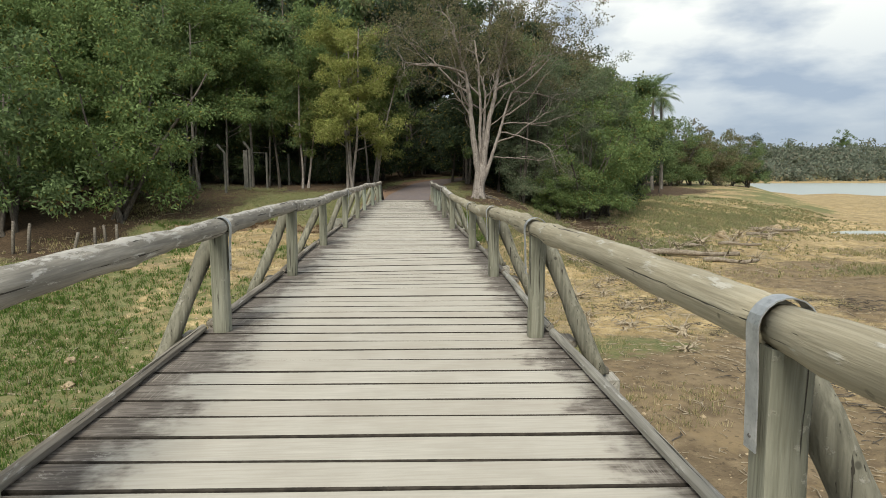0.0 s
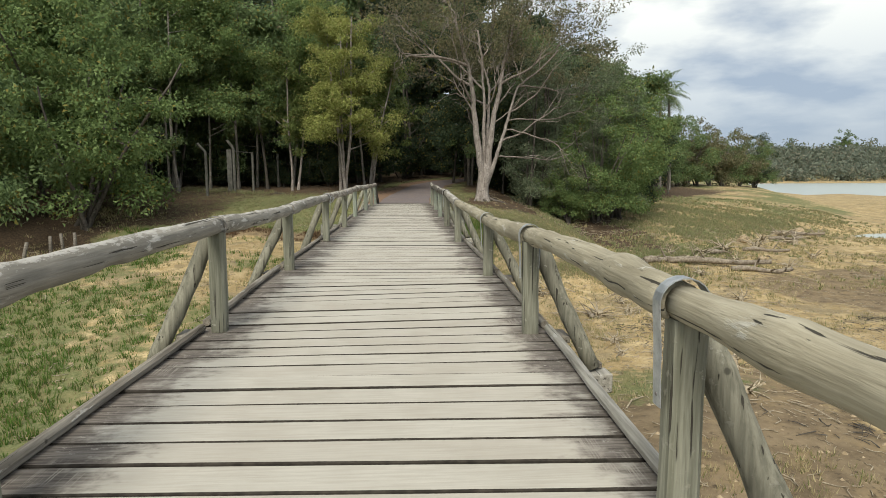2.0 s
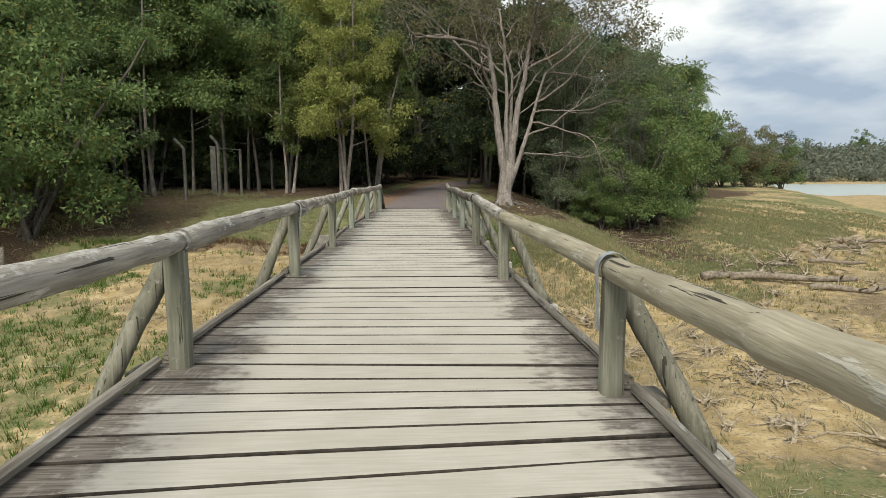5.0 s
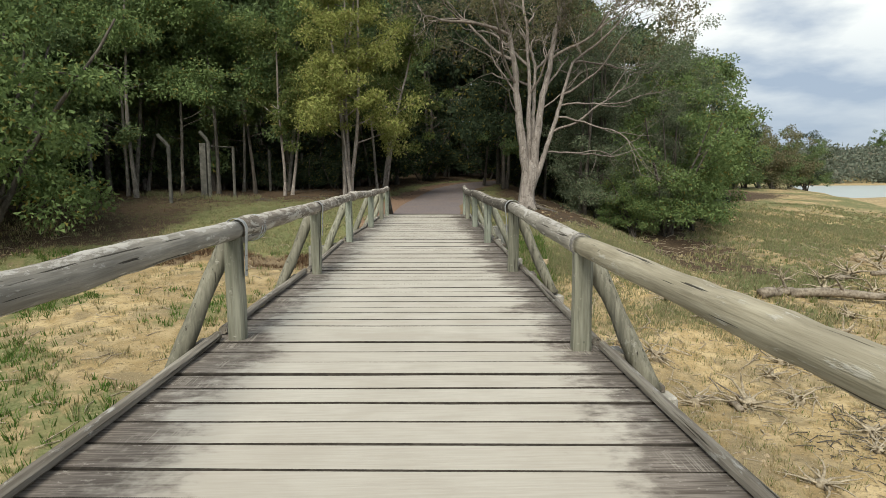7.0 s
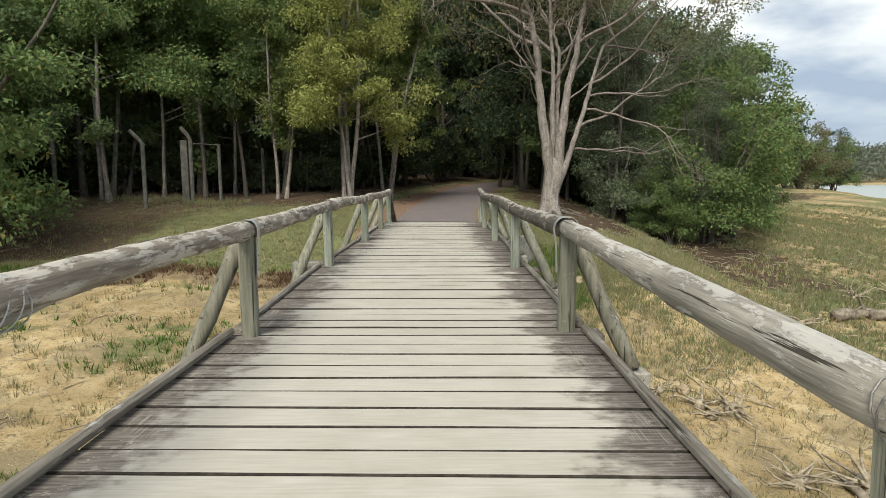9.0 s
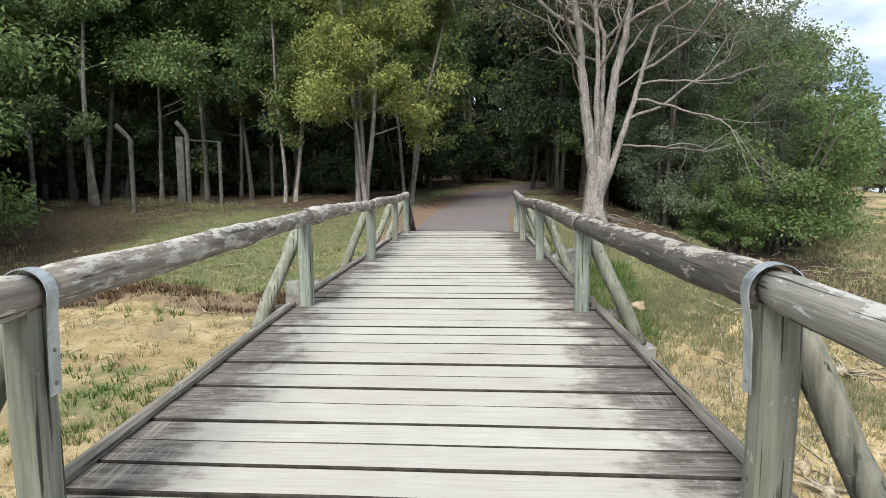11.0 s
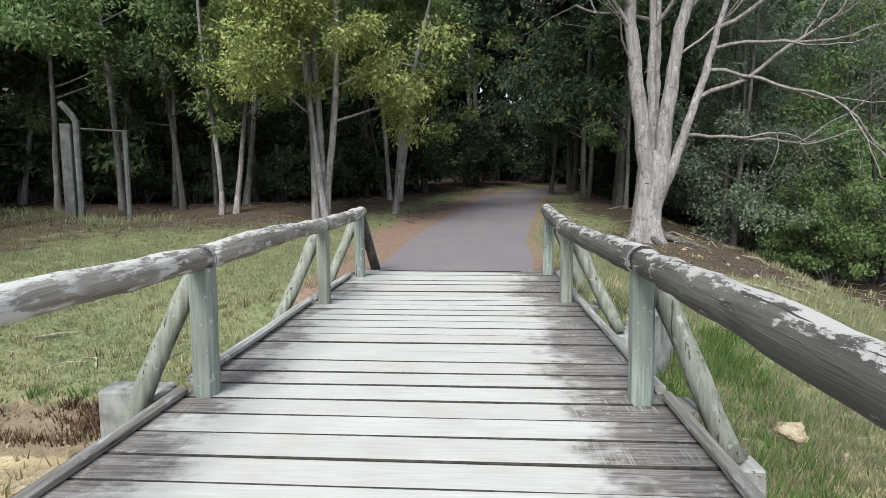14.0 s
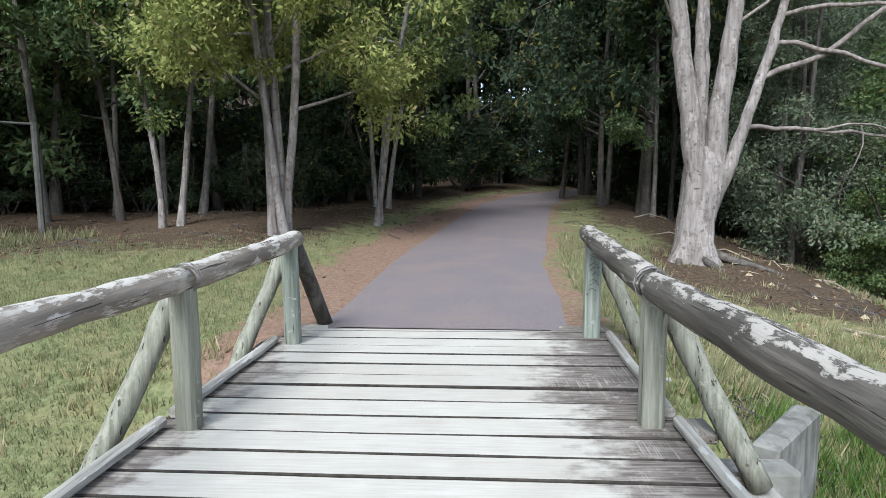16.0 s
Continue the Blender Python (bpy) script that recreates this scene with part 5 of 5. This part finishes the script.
def sticks(name, n, area, size, material, seed, label, ok):
    g = random.Random(seed)
    pieces = []
    while len(pieces) < n:
        x, y = g.uniform(area[0], area[1]), g.uniform(area[2], area[3])
        if not ok(x, y, g):
            continue
        ln, a = size * g.uniform(0.3, 1.0) ** 1.5 * 2, g.uniform(0, 6.28)
        z = height(x, y) + 0.015
        c, s = math.cos(a), math.sin(a)
        k = g.uniform(-0.25, 0.25) * ln
        pts = [(x, y, z), (x + c * ln * 0.5 - s * k, y + s * ln * 0.5 + c * k, height(x + c * ln * 0.5, y + s * ln * 0.5) + g.uniform(0.02, 0.12) * ln + 0.01), (x + c * ln, y + s * ln, height(x + c * ln, y + s * ln) + 0.015)]
        r = 0.006 + 0.013 * ln * g.uniform(0.5, 1.1)
        pieces.append(tube(pts, [r, r * 0.85, r * 0.5], 4, False))
    v, f = merge(pieces)
    tagged(shape(name, v, f, material), label, "sticks", "", "stuff")


sticks("twig_litter", 1700, (2.6, 30, 5, 42), 0.5, STICK, 9, "scattered dry twigs and driftwood chips on sand", lambda x, y, g: g.random() < 0.35 + 0.9 * fbm(x, y, 0.12, 9) and y > 5 + 0.1 * x and (y < 17 or x > 7 or g.random() < 0.25))
sticks("reed_stubble", 3200, (2.0, 16, 3, 30), 0.16, STICK, 12, "short dry stalks strewn over the lake bed", lambda x, y, g: g.random() < 0.6)
sticks("twig_litter", 420, (-14, -2.2, 6, 28), 0.28, STICK, 10, "scattered dry twigs on sandy ground", lambda x, y, g: True)
sticks("dark_debris", 1900, (2.0, 18, 3, 34), 0.22, BARK_DARK, 14, "dark rotten twigs and bark bits on mud", lambda x, y, g: g.random() < 1.5 * fbm(x, y, 0.3, 5) - 0.3)
sticks("woodland_twigs", 420, (-16, 12, 33, 52), 0.4, BARK_DARK, 13, "fallen twigs on the woodland floor", lambda x, y, g: abs(x - path_centre(y)) > 1.5 and (x < 3 or y > 38))


def grass(name, n, area, tall, material, seed, label, weight, wide=0.012):
    """Bent three-cornered blades in tufts."""
    g = np.random.default_rng(seed)
    V, count = [], 0
    while count < n:
        x, y = g.uniform(area[0], area[1]), g.uniform(area[2], area[3])
        if g.random() > weight(x, y):
            continue
        z = height(x, y)
        m = int(g.integers(7, 15))
        a = g.uniform(0, 2 * np.pi, m)
        r = g.uniform(0, 0.11, m)
        h = tall * g.uniform(0.45, 1.15, m)
        bx, by = x + np.cos(a) * r, y + np.sin(a) * r
        t = g.uniform(0, 2 * np.pi, m)
        w = wide * g.uniform(0.7, 1.4, m)
        lx, ly = np.cos(a) * h * 0.45, np.sin(a) * h * 0.45
        tri = np.stack([np.stack([bx - np.cos(t) * w, by - np.sin(t) * w, np.full(m, z - 0.02)], 1), np.stack([bx + np.cos(t) * w, by + np.sin(t) * w, np.full(m, z - 0.02)], 1),
                        np.stack([bx + lx, by + ly, z + h], 1)], 1)
        V.append(tri.reshape(-1, 3))
        count += m
    V = np.concatenate(V)
    tagged(quick_mesh(name, V, np.arange(len(V)).reshape(-1, 3), material, None), label, "grass", "", "stuff")


def turf_here(x, y):
    mud, turf, litter_shade, earth = zones(x, y, 0)
    if -1.7 < x < 1.6 and y < 29.2:
        return 0.0
    if y > 28.8 and abs(x - path_centre(y)) < 1.35:
        return 0.0
    return max(0.0, turf - 0.9 * litter_shade - earth)


grass("bank_grass", 85000, (-13, -1.4, 26.7, 35), 0.048, GRASS_TURF, 21, "short green turf on the far bank", lambda x, y: 0.7 * turf_here(x, y), 0.006)
grass("lake_bed_grass", 120000, (-21, -1.8, -2, 27), 0.13, GRASS_GREEN, 22, "green weeds growing on the dry lake bed", lambda x, y: ease(-21, -12, x + 3 * fbm(x, y, 0.3, 31)) * ease(-2, 4, y + 3 * fbm(x, y, 0.3, 32)) * max(0.0, turf_here(x, y) - 0.26) ** 1.2, 0.012)
grass("dry_grass", 17000, (-14, -1.6, 5, 29), 0.13, GRASS_DRY, 23, "sparse dry straw tufts on sandy ground", lambda x, y: 0.04 + 0.4 * max(0, fbm(x, y, 0.4, 8)) * ease(14, 22, y), 0.010)
grass("shore_grass", 80000, (1.6, 9, 21, 36), 0.12, GRASS_TURF, 24, "long green grass beside the bridge end", lambda x, y: ease(22, 26, y) * 0.5 * max(0, 1 - 1.3 * zones(x, y, 0)[2]) * (0.45 + fbm(x, y, 0.5, 3)) * (abs(x - path_centre(max(29, y))) > 1.4), 0.007)
grass("shore_straw", 50000, (1.6, 22, 9, 36), 0.11, GRASS_DRY, 25, "dry yellow grass on the lake bed shore", lambda x, y: max(0, 1 - 1.2 * zones(x, y, 0)[2]) * (0.3 * ease(16, 22, y) * ease(12, 6, x) + 0.5 * max(0, fbm(x, y, 0.35, 8))) * (abs(x - path_centre(max(29, y))) > 1.4), 0.008)
grass("shore_weeds", 50000, (8, 34, 24, 52), 0.15, GRASS_TURF, 26, "green weeds on the drying shore", lambda x, y: max(0.0, turf_here(x, y) - 0.25), 0.022)

grass("field_straw", 42000, (7, 40, 24, 58), 0.17, GRASS_DRY, 31, "dry straw and stalks on the drying lake bed", lambda x, y: 0.5 * max(0, 0.25 + fbm(x, y, 0.3, 14)), 0.024)
grass("field_weeds", 42000, (7, 40, 26, 62), 0.16, GRASS_TURF, 32, "olive weeds over the drying lake bed", lambda x, y: 0.6 * ease(18, 26, y - 0.9 * (x - 6)) * max(0, 0.35 + fbm(x, y, 0.22, 17)), 0.026)


grass("wall_grass", 4200, (1.9, 3.6, 25.8, 28.8), 0.22, GRASS_GREEN, 33, "long lush grass beside the concrete wing wall", lambda x, y: 0.15 + 0.9 * max(0, fbm(x, y, 0.7, 21)), 0.008)
grass("fence_weeds", 1800, (-12.5, -6.6, 33.6, 35.0), 0.22, GRASS_TURF, 34, "pale dry weeds along the foot of the wood fence", lambda x, y: max(0, 0.1 + fbm(x, y, 0.9, 23)), 0.010)


def fallen_leaves():
    g = random.Random(8)
    cs = []
    while len(cs) < 5200:
        x, y = g.uniform(-18, 12), g.uniform(31, 54)
        if zones(x, y, 0)[2] < 0.3 * g.random() or abs(x - path_centre(y)) < 1.3 + g.random():
            continue
        cs.append((x, y, height(x, y) + 0.03))
    v, f = leaves(cs, [0.03] * len(cs), [1] * len(cs), 0.085, 2, 0.2)
    tagged(quick_mesh("leaf_litter", v, f, FALLEN, None), "brown fallen leaves on the woodland floor", "leaves", "", "stuff")


fallen_leaves()


def end_brace():
    """The dark timber that props the railing's end."""
    v, f = tube([(-1.12, 28.9, 0.78), (-1.09, 29.17, 0.45), (-1.02, 29.5, -0.06)], [0.06, 0.066, 0.07], 10)
    shape("end_prop", v, f, BARK_DARK, RAILING_L, True)


end_brace()
# brown roots and dead grass that hang from the turf edge
grass("turf_edge_roots", 6000, (-9, -1.8, 26.5, 26.85), 0.09, FALLEN, 27, "brown dead roots along the eroded turf edge", lambda x, y: 1.0, 0.012)


def ink_marks():
    """Scrawls on the last post, which cannot be read."""
    g = random.Random(4)
    for x, y, z0, z1, par in ((1.30, 29.0, 0.42, 0.74, RAILING_R),):
        pieces = []
        for i in range(9):
            z = z0 + (z1 - z0) * i / 8
            a = [(x - 0.045 + g.uniform(0, 0.03), y - 0.078, z), (x + g.uniform(-0.02, 0.02), y - 0.080, z + g.uniform(0.0, 0.04)), (x + 0.02 + g.uniform(0, 0.025), y - 0.078, z + g.uniform(-0.01, 0.03))]
            pieces.append(tube(a, [0.0025] * 3, 4))
        v, f = merge(pieces)
        shape("ink_scrawl", v, f, INK, par)


ink_marks()


def pebbles():
    """Clods and pale pebbles, too many to count."""
    g = random.Random(15)
    base, faces = [(1, 0, 0), (0.3, 0.95, 0), (-0.8, 0.6, 0), (-0.8, -0.6, 0), (0.3, -0.95, 0), (0.1, 0, 0.75)], [(0, 1, 5), (1, 2, 5), (2, 3, 5), (3, 4, 5), (4, 0, 5)]
    pieces = []
    while len(pieces) < 4200:
        x, y = g.uniform(-13, 24), g.uniform(4, 34)
        if -1.9 < x < 1.7 or y > 27 and x < 3:
            continue
        r, z = 0.02 + 0.05 * g.random() ** 3, height(x, y)
        a = g.uniform(0, 6.28)
        pieces.append(([(x + r * (p * math.cos(a) - q * math.sin(a)), y + r * (p * math.sin(a) + q * math.cos(a)) * g.uniform(0.7, 1), z + w * r - 0.003) for p, q, w in base], faces))
    v, f = merge(pieces)
    tagged(shape("pebbles", v, f, STONE), "small pale stones and clods on the lake bed", "stones", "", "stuff")


pebbles()
